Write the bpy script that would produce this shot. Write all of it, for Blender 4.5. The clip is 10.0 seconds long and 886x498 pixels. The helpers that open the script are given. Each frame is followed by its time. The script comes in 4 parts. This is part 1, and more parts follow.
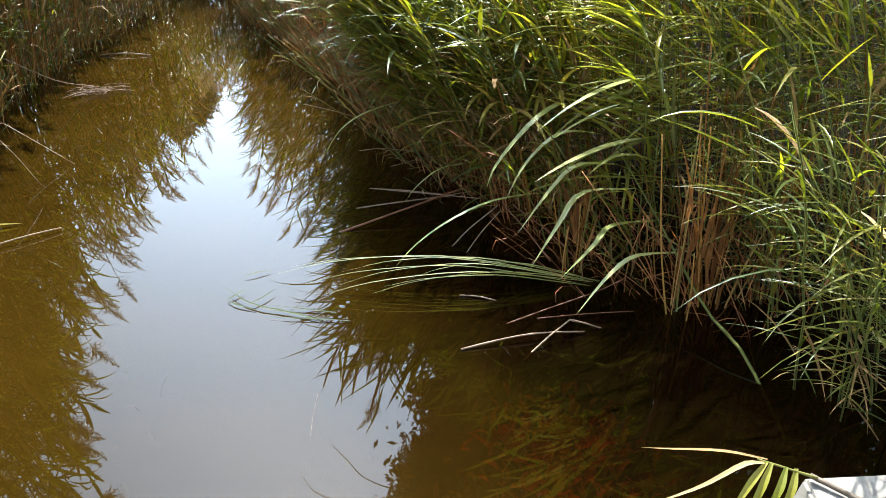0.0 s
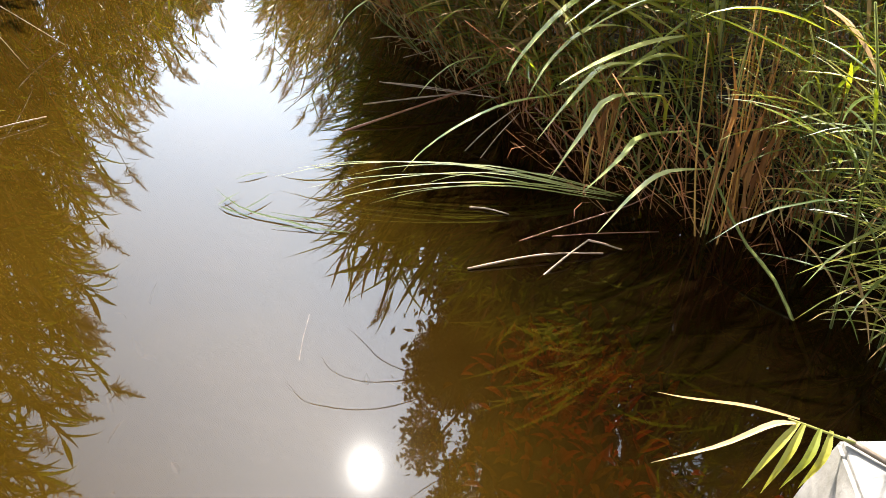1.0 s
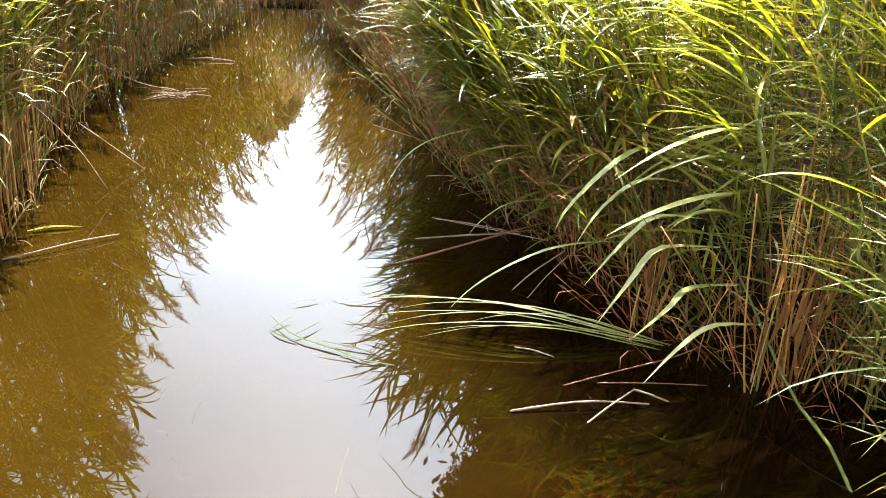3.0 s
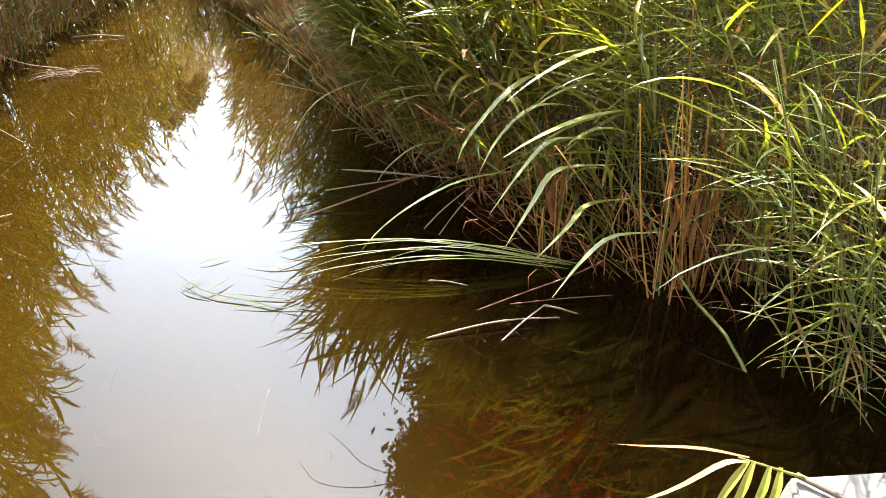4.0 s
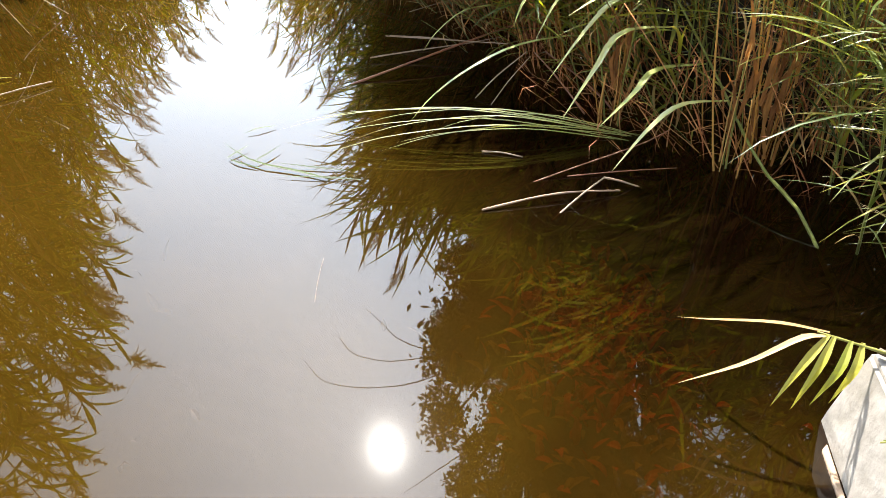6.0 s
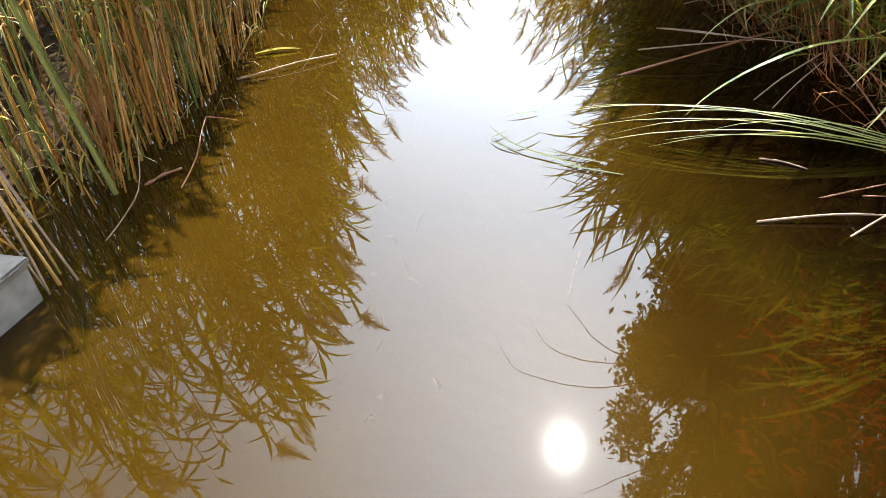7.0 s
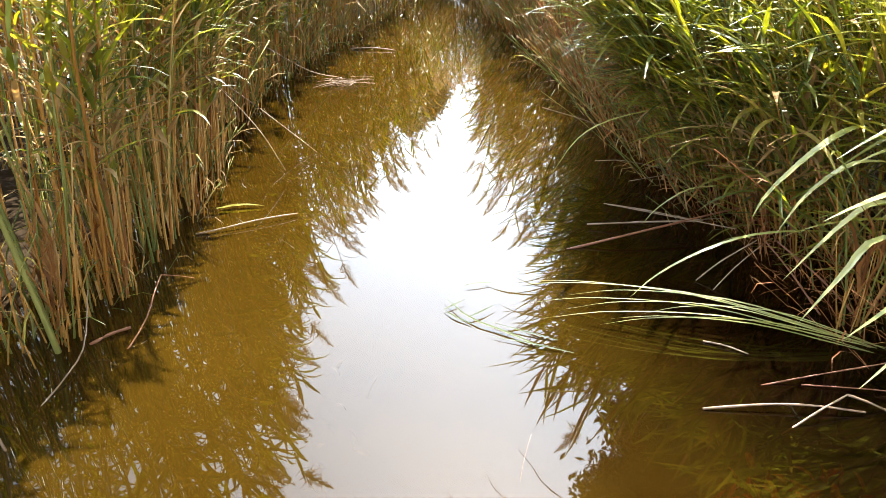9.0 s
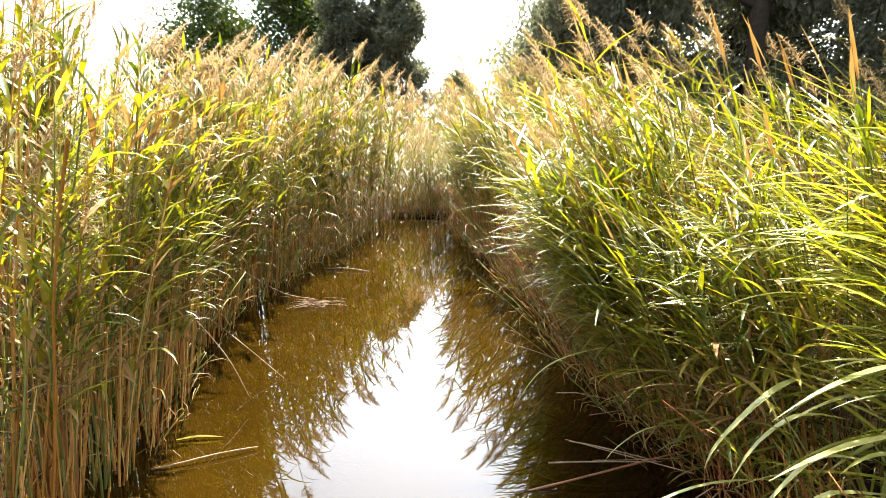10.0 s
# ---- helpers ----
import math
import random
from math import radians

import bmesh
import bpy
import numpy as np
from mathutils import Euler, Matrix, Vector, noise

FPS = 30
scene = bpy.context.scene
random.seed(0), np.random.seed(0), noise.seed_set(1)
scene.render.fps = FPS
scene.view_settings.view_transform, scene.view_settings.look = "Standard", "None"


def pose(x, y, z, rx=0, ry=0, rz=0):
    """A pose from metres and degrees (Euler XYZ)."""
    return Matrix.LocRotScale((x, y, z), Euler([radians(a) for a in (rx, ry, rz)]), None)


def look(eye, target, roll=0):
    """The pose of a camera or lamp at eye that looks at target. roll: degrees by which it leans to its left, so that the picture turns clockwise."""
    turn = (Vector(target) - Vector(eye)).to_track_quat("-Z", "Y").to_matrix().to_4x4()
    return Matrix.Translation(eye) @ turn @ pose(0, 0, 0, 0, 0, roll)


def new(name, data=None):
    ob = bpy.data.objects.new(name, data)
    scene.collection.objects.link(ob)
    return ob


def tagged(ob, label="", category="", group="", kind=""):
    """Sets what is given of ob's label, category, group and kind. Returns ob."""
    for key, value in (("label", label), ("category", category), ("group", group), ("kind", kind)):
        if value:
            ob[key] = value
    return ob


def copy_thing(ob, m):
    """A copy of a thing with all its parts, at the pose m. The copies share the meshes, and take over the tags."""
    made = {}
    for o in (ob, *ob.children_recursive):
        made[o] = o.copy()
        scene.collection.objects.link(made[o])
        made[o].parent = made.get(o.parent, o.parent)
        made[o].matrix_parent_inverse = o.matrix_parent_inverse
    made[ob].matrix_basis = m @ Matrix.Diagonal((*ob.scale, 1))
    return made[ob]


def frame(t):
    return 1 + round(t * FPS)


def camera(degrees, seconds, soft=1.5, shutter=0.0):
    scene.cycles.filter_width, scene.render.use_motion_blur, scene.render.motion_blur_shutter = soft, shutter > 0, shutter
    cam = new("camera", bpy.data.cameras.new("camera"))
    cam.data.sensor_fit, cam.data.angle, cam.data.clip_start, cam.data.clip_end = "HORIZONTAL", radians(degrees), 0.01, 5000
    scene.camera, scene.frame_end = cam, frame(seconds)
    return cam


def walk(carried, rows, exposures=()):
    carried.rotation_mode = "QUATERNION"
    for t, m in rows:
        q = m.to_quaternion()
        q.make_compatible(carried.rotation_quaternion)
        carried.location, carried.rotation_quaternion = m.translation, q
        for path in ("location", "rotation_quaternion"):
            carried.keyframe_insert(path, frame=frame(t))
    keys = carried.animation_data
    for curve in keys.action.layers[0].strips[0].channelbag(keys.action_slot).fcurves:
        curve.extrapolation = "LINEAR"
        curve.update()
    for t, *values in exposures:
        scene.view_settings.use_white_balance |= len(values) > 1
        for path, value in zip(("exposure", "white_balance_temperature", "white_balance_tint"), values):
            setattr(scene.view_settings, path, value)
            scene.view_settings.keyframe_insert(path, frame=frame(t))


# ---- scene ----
cam = camera(63.6, 10.0, soft=0.6)
PATH = [
    (0, (-0.005, -0.296, 1.938), (0.744, 2.275, 0.585), 0.49),
    (0.2, (0.140, -0.247, 1.874), (0.794, 2.137, 0.175), -1.29),
    (0.4, (0.159, -0.200, 1.853), (0.815, 2.042, -0.029), -1.34),
    (0.5, (0.110, -0.190, 1.841), (0.838, 2.091, 0.034), 0.41),
    (0.7, (0.124, -0.116, 1.855), (0.812, 2.266, 0.165), 1.72),
    (0.9, (0.137, -0.041, 1.869), (0.769, 2.270, 0.064), 2.33),
    (1, (0.144, -0.004, 1.876), (0.749, 2.355, 0.124), 1.42),
    (1.3, (0.070, -0.004, 1.875), (0.698, 2.495, 0.339), 3.03),
    (1.5, (0.021, -0.004, 1.875), (0.498, 2.641, 0.542), 0.69),
    (2, (-0.006, 0.037, 1.958), (0.436, 2.796, 0.867), 2.19),
    (2.2, (-0.010, 0.080, 2.013), (0.412, 2.792, 0.801), 2.94),
    (3.3, (0.157, -0.109, 1.900), (0.699, 2.501, 0.523), 2.28),
    (3.5, (0.163, -0.160, 1.869), (0.824, 2.376, 0.410), 3.03),
    (4, (0.200, -0.147, 1.818), (0.947, 2.395, 0.412), -0.14),
    (4.2, (0.216, -0.150, 1.839), (0.963, 2.441, 0.525), -0.37),
    (4.5, (0.240, -0.154, 1.870), (1.034, 2.312, 0.356), 1.16),
    (5, (0.235, -0.161, 1.833), (0.899, 2.328, 0.296), 0.30),
    (5.2, (0.185, -0.155, 1.794), (0.879, 2.297, 0.212), 1.16),
    (6.3, (0.080, -0.037, 1.686), (0.494, 2.281, -0.173), -4.18),
    (6.5, (0.006, -0.033, 1.664), (0.213, 2.324, -0.181), -4.42),
    (6.9, (-0.011, 0.009, 1.701), (-0.305, 2.357, -0.143), -5.69),
    (7, (-0.071, -0.001, 1.694), (-0.380, 2.376, -0.110), -5.86),
    (7.2, (-0.059, 0.018, 1.730), (-0.396, 2.454, 0.011), -4.87),
    (7.5, (-0.088, 0.028, 1.794), (-0.378, 2.558, 0.209), -3.96),
    (7.7, (-0.084, 0.035, 1.807), (-0.280, 2.593, 0.252), -1.85),
    (8, (-0.077, 0.045, 1.827), (-0.247, 2.646, 0.343), -1.18),
    (8.5, (-0.074, 0.056, 1.860), (-0.145, 2.743, 0.527), -0.48),
    (9, (-0.072, 0.065, 1.856), (-0.176, 2.747, 0.517), -1.06),
    (9.3, (-0.069, 0.063, 1.830), (-0.167, 2.792, 0.587), -0.64),
    (9.4, (-0.070, 0.022, 1.865), (-0.111, 2.833, 0.815), 0.17),
    (9.5, (-0.043, -0.001, 1.898), (-0.044, 2.885, 1.078), 0.79),
    (9.6, (0.010, -0.033, 1.944), (-0.004, 2.898, 1.306), 0.86),
    (9.7, (0.008, -0.033, 1.987), (-0.004, 2.916, 1.433), 0.72),
    (10, (-0.000, 0.000, 2.100), (-0.000, 2.950, 1.557), 0.55),
]
EXPOSURES = [(0, 1.9, 5900, 6), (0.6, 2.13, 6250, 9), (1.2, 2.34, 6500, 10), (2.0, 2.71, 6500, 10), (4.5, 2.54, 6500, 10),
             (6.5, 2.41, 6450, 10), (7.5, 2.61, 6500, 10), (9, 2.77, 6600, 10), (9.6, 2.76, 6800, 11), (10, 2.55, 7000, 12)]
walk(cam, [(t, look(eye, target, roll)) for t, eye, target, roll in PATH], EXPOSURES)

# ---- light ----
SUN_AZ, SUN_EL = 5.3, 52.6          # degrees right of +y, degrees up
world = bpy.data.worlds.new("sky")
scene.world = world
world.use_nodes = True
wn, wl = world.node_tree.nodes, world.node_tree.links
sky = wn.new("ShaderNodeTexSky")
sky.sky_type = "NISHITA"
sky.sun_disc = False
sky.sun_elevation = radians(SUN_EL)
sky.sun_rotation = radians(SUN_AZ)
sky.dust_density = 2.0
sky.air_density = 1.0
# bright summer haze round the sun, fading away from it
SUN_DIR = Vector((math.sin(radians(SUN_AZ)) * math.cos(radians(SUN_EL)),
                  math.cos(radians(SUN_AZ)) * math.cos(radians(SUN_EL)), math.sin(radians(SUN_EL))))
wc = wn.new("ShaderNodeTexCoord")
dot = wn.new("ShaderNodeVectorMath")
dot.operation = "DOT_PRODUCT"
FLAT = Vector((1.0, 1.0, 0.45))       # the haze stands taller than it is wide
dot.inputs[1].default_value = (SUN_DIR * FLAT).normalized()
squash = wn.new("ShaderNodeVectorMath")
squash.operation = "MULTIPLY"
squash.inputs[1].default_value = FLAT
unit = wn.new("ShaderNodeVectorMath")
unit.operation = "NORMALIZE"
wl.new(wc.outputs["Generated"], squash.inputs[0])
wl.new(squash.outputs[0], unit.inputs[0])
wl.new(unit.outputs[0], dot.inputs[0])
lim = wn.new("ShaderNodeMath")
lim.operation = "MAXIMUM"
lim.inputs[1].default_value = 0.0
wl.new(dot.outputs["Value"], lim.inputs[0])
fall = wn.new("ShaderNodeMath")
fall.operation = "POWER"
fall.inputs[1].default_value = 6.5
wl.new(lim.outputs[0], fall.inputs[0])
haze = wn.new("ShaderNodeMixRGB")
haze.blend_type = "ADD"
haze.inputs[0].default_value = 1.0
tint = wn.new("ShaderNodeMixRGB")
tint.inputs[1].default_value = (2.8, 2.8, 2.7, 1)
tint.inputs[2].default_value = (43.0, 51.5, 61.0, 1)
wl.new(fall.outputs[0], tint.inputs[0])
wl.new(sky.outputs[0], haze.inputs[1])
wl.new(tint.outputs[0], haze.inputs[2])
wl.new(haze.outputs[0], wn["Background"].inputs[0])
wn["Background"].inputs[1].default_value = 0.05

sun_data = bpy.data.lights.new("sun", "SUN")
sun_data.energy, sun_data.angle, sun_data.color = 4.6, radians(0.65), (1.0, 0.94, 0.84)
sun = new("sun", sun_data)
sun.matrix_world = look(SUN_DIR * 60, (0, 0, 0))


# ---- materials ----
def material(name):
    m = bpy.data.materials.new(name)
    m.use_nodes = True
    nt = m.node_tree
    return m, nt.nodes, nt.links, nt.nodes["Principled BSDF"]


def ramp(n, stops):
    r = n.new("ShaderNodeValToRGB")
    e = r.color_ramp.elements
    while len(e) < len(stops):
        e.new(0.5)
    for el, (pos, col) in zip(e, stops):
        el.position, el.color = pos, (*col, 1)
    return r


def noise_node(n, l, scale, detail=4, coord="Object"):
    tc = n.new("ShaderNodeTexCoord")
    t = n.new("ShaderNodeTexNoise")
    t.inputs["Scale"].default_value, t.inputs["Detail"].default_value = scale, detail
    l.new(tc.outputs[coord], t.inputs["Vector"])
    return t


def leaf_material(name, cols, translucent, rough, glow=1.0, spec=0.2, through_tint=(2.2, 2.05, 0.5)):
    """A thin leaf: random tint by leaf, streaks along it, and light coming through it."""
    m, n, l, b = material(name)
    geo = n.new("ShaderNodeNewGeometry")
    inf = n.new("ShaderNodeObjectInfo")
    add = n.new("ShaderNodeMath")
    add.operation = "ADD"
    fr = n.new("ShaderNodeMath")
    fr.operation = "FRACT"
    l.new(geo.outputs["Random Per Island"], add.inputs[0])
    l.new(inf.outputs["Random"], add.inputs[1])
    l.new(add.outputs[0], fr.inputs[0])
    r = ramp(n, cols)
    l.new(fr.outputs[0], r.inputs[0])
    t = noise_node(n, l, 9.0)
    mix = n.new("ShaderNodeMixRGB")
    mix.blend_type = "MULTIPLY"
    mix.inputs[0].default_value = 0.55
    r2 = ramp(n, [(0.3, (0.62, 0.66, 0.5)), (0.7, (1.15, 1.12, 1.0))])
    l.new(t.outputs["Fac"], r2.inputs[0])
    l.new(r.outputs[0], mix.inputs[1])
    l.new(r2.outputs[0], mix.inputs[2])
    l.new(mix.outputs[0], b.inputs["Base Color"])
    b.inputs["Roughness"].default_value = rough
    b.inputs["Specular IOR Level"].default_value = spec
    tr = n.new("ShaderNodeBsdfTranslucent")
    hue = n.new("ShaderNodeMixRGB")
    hue.blend_type = "MULTIPLY"
    hue.inputs[0].default_value = 1.0
    hue.inputs[2].default_value = (*(q * glow for q in through_tint), 1)
    l.new(mix.outputs[0], hue.inputs[1])
    l.new(hue.outputs[0], tr.inputs["Color"])
    ms = n.new("ShaderNodeMixShader")
    ms.inputs[0].default_value = translucent
    l.new(b.outputs[0], ms.inputs[1])
    l.new(tr.outputs[0], ms.inputs[2])
    l.new(ms.outputs[0], n["Material Output"].inputs[0])
    return m


def solid_material(name, c1, c2, scale, rough, bump=0.0, spec=0.5):
    m, n, l, b = material(name)
    t = noise_node(n, l, scale, 6)
    big = noise_node(n, l, scale * 0.13, 3)
    mx = n.new("ShaderNodeMath")
    mx.operation = "MULTIPLY_ADD"
    mx.inputs[1].default_value = 0.6
    l.new(t.outputs["Fac"], mx.inputs[0])
    half = n.new("ShaderNodeMath")
    half.operation = "MULTIPLY"
    half.inputs[1].default_value = 0.4
    l.new(big.outputs["Fac"], half.inputs[0])
    l.new(half.outputs[0], mx.inputs[2])
    r = ramp(n, [(0.32, c1), (0.68, c2)])
    l.new(mx.outputs[0], r.inputs[0])
    l.new(r.outputs[0], b.inputs["Base Color"])
    b.inputs["Roughness"].default_value = rough
    b.inputs["Specular IOR Level"].default_value = spec
    if bump:
        bp = n.new("ShaderNodeBump")
        bp.inputs["Strength"].default_value = bump
        bp.inputs["Distance"].default_value = 0.02
        l.new(t.outputs["Fac"], bp.inputs["Height"])
        l.new(bp.outputs[0], b.inputs["Normal"])
    return m


GREEN = leaf_material("reed_leaf_green", [(0.0, (0.044, 0.070, 0.010)), (0.35, (0.088, 0.112, 0.016)),
                                          (0.7, (0.15, 0.158, 0.026)), (1.0, (0.24, 0.205, 0.04))], 0.40, 0.38, 0.9, 0.55, (2.0, 1.85, 0.34))
YELLOW = leaf_material("reed_leaf_yellow", [(0.0, (0.25, 0.24, 0.045)), (0.6, (0.36, 0.30, 0.07)),
                                            (1.0, (0.42, 0.33, 0.12))], 0.42, 0.4, 0.7)
DEAD = leaf_material("reed_leaf_dead", [(0.0, (0.20, 0.115, 0.045)), (0.5, (0.34, 0.21, 0.09)),
                                        (1.0, (0.46, 0.33, 0.17))], 0.25, 0.6, 1.0, 0.2, (1.3, 1.12, 0.7))
SHEATH = leaf_material("dry_sheath", [(0.0, (0.14, 0.055, 0.018)), (0.6, (0.29, 0.13, 0.042)), (1.0, (0.42, 0.24, 0.09))], 0.25, 0.6, 1.0, 0.2, (1.3, 1.1, 0.6))
STEM = leaf_material("reed_stem_green", [(0.0, (0.10, 0.13, 0.03)), (1.0, (0.24, 0.22, 0.06))], 0.06, 0.4)
STRAW = leaf_material("reed_stem_straw", [(0.0, (0.24, 0.085, 0.014)), (0.5, (0.48, 0.24, 0.055)),
                                          (1.0, (0.56, 0.34, 0.12))], 0.10, 0.42, 1.0, 0.2, (1.3, 1.12, 0.7))
THATCH = leaf_material("dead_thatch", [(0.0, (0.15, 0.047, 0.019)), (0.6, (0.41, 0.155, 0.058)), (1.0, (0.60, 0.30, 0.135))], 0.2, 0.6, 1.0, 0.2, (1.3, 1.12, 0.7))
PLUME = leaf_material("reed_plume", [(0.0, (0.30, 0.22, 0.13)), (1.0, (0.50, 0.40, 0.26))], 0.45, 0.8, 1.0, 0.1, (1.15, 1.03, 0.82))
TREE_LEAF = leaf_material("tree_leaf", [(0.0, (0.036, 0.062, 0.018)), (0.6, (0.066, 0.10, 0.026)),
                                        (1.0, (0.08, 0.115, 0.028))], 0.30, 0.5, 1.0, 0.2, (1.2, 1.1, 0.4))
DARK_LEAF = leaf_material("tree_leaf_dark", [(0.0, (0.10, 0.115, 0.085)), (1.0, (0.19, 0.20, 0.15))], 0.42, 0.5, 1.0, 0.3, (1.2, 1.15, 0.85))
# pale base colour carries part of the white sheen on the arching leaves
BROAD = leaf_material("broad_reed_leaf", [(0.0, (0.28, 0.31, 0.11)), (1.0, (0.46, 0.46, 0.22))], 0.25, 0.27, 1.0, 1.0, (2.4, 2.15, 0.35))
# brighter, yellower copy of the green leaf, with sunlight put into its colour
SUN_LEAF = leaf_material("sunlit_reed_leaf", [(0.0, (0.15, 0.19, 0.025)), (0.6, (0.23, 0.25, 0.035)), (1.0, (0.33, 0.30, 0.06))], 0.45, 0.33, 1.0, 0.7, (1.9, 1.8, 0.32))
WET_BLADE = leaf_material("wet_blade", [(0.0, (0.022, 0.038, 0.008)), (1.0, (0.045, 0.065, 0.014))], 0.08, 0.45)
BARK = solid_material("bark", (0.025, 0.019, 0.014), (0.07, 0.052, 0.038), 6.0, 0.9, 0.6)
MUD = solid_material("mud", (0.012, 0.0075, 0.0035), (0.032, 0.020, 0.009), 7.0, 0.9, 0.5, 0.06)
BED = solid_material("pond_bed", (0.045, 0.024, 0.005), (0.11, 0.058, 0.012), 5.0, 0.9, 0.4)
RED_WEED = solid_material("red_weed", (0.46, 0.045, 0.010), (0.62, 0.12, 0.02), 14.0, 0.7)
GREEN_WEED = solid_material("green_weed", (0.22, 0.17, 0.015), (0.36, 0.27, 0.03), 14.0, 0.7)
CONCRETE = solid_material("concrete", (0.15, 0.133, 0.112), (0.28, 0.258, 0.228), 16.0, 0.85, 0.35, 0.3)
DARK_WOOD = solid_material("dark_wood", (0.05, 0.035, 0.022), (0.14, 0.10, 0.065), 18.0, 0.6, 0.4)
SEDGE = leaf_material("sedge_blade", [(0.0, (0.30, 0.31, 0.11)), (1.0, (0.50, 0.48, 0.24))], 0.3, 0.3, 0.8, 0.8)
STICK = solid_material("dry_stick", (0.17, 0.10, 0.055), (0.33, 0.23, 0.15), 22.0, 0.6, 0.3)
RED_STICK = solid_material("red_stick", (0.13, 0.04, 0.016), (0.26, 0.10, 0.045), 18.0, 0.5, 0.3)

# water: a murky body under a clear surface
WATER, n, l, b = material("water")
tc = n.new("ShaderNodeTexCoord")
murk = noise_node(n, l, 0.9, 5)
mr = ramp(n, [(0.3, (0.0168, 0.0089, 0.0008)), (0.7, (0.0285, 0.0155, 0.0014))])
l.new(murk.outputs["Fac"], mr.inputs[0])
# bank's shade painted into the murk, clearer over the weed: 1 outside, 0 within
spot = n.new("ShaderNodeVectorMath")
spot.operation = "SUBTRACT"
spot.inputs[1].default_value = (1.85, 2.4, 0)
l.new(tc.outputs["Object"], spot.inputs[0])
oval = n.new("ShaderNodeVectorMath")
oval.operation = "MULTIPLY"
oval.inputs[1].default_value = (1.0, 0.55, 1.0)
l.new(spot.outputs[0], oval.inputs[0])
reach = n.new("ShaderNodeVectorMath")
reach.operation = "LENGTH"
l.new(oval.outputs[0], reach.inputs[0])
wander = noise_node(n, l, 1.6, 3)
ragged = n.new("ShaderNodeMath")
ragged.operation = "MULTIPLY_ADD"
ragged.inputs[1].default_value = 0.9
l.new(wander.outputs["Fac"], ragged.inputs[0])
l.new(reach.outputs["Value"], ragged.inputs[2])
off_shade = n.new("ShaderNodeMapRange")
off_shade.interpolation_type = "SMOOTHSTEP"
off_shade.inputs["From Min"].default_value, off_shade.inputs["From Max"].default_value = 1.1, 2.45
l.new(ragged.outputs[0], off_shade.inputs["Value"])
# near-black murk colour for the painted shade
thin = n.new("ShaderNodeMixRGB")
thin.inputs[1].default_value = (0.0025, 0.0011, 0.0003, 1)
l.new(off_shade.outputs[0], thin.inputs[0])
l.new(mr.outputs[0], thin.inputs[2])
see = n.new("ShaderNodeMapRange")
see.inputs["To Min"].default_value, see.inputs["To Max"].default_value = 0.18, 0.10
l.new(off_shade.outputs[0], see.inputs["Value"])
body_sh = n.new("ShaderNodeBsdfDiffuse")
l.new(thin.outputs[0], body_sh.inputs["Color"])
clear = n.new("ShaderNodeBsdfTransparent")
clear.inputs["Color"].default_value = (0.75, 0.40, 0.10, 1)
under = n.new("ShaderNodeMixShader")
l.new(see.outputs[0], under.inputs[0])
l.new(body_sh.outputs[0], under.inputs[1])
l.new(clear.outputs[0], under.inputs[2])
gloss = n.new("ShaderNodeBsdfGlossy")
gloss.inputs["Roughness"].default_value = 0.008
gloss.inputs["Color"].default_value = (1, 1, 1, 1)
fres = n.new("ShaderNodeFresnel")
fres.inputs["IOR"].default_value = 1.315
n1 = n.new("ShaderNodeTexNoise")
n1.inputs["Scale"].default_value, n1.inputs["Detail"].default_value = 2.2, 2
n2 = n.new("ShaderNodeTexNoise")
n2.inputs["Scale"].default_value, n2.inputs["Detail"].default_value = 11.0, 2
l.new(tc.outputs["Object"], n1.inputs["Vector"])
l.new(tc.outputs["Object"], n2.inputs["Vector"])
mm = n.new("ShaderNodeMath")
mm.operation = "MULTIPLY_ADD"
mm.inputs[1].default_value = 0.12
l.new(n2.outputs["Fac"], mm.inputs[0])
l.new(n1.outputs["Fac"], mm.inputs[2])
bp = n.new("ShaderNodeBump")
bp.inputs["Strength"].default_value, bp.inputs["Distance"].default_value = 0.013, 0.02
l.new(mm.outputs[0], bp.inputs["Height"])
l.new(bp.outputs[0], gloss.inputs["Normal"])
halo = n.new("ShaderNodeBsdfGlossy")
halo.inputs["Roughness"].default_value = 0.11
l.new(bp.outputs[0], halo.inputs["Normal"])
both = n.new("ShaderNodeMixShader")
both.inputs[0].default_value = 0.014
l.new(gloss.outputs[0], both.inputs[1])
l.new(halo.outputs[0], both.inputs[2])
surf = n.new("ShaderNodeMixShader")
l.new(fres.outputs[0], surf.inputs[0])
l.new(under.outputs[0], surf.inputs[1])
l.new(both.outputs[0], surf.inputs[2])
l.new(surf.outputs[0], n["Material Output"].inputs[0])


# ---- building helpers ----
def mesh_object(name, verts, faces, mats, mat_index=None, parent=None, smooth=False):
    me = bpy.data.meshes.new(name)
    me.from_pydata(verts, [], faces)
    for m in mats:
        me.materials.append(m)
    if mat_index is not None:
        me.polygons.foreach_set("material_index", np.asarray(mat_index, dtype=np.int32))
    if smooth:
        me.polygons.foreach_set("use_smooth", np.ones(len(me.polygons), dtype=bool))
    ob = new(name, me)
    if parent:
        ob.parent = parent
    return ob


def part(name, bm, mat, parent=None, label="", smooth=False):
    me = bpy.data.meshes.new(name)
    bm.to_mesh(me)
    bm.free()
    me.materials.append(mat)
    if smooth:
        for p in me.polygons:
            p.use_smooth = True
    ob = new(name, me)
    if parent:
        ob.parent = parent
    if label:
        ob["label"] = label
    return ob


def empty(name, at=(0, 0, 0)):
    ob = new(name)
    ob.location = at
    ob.empty_display_size = 0.1
    return ob


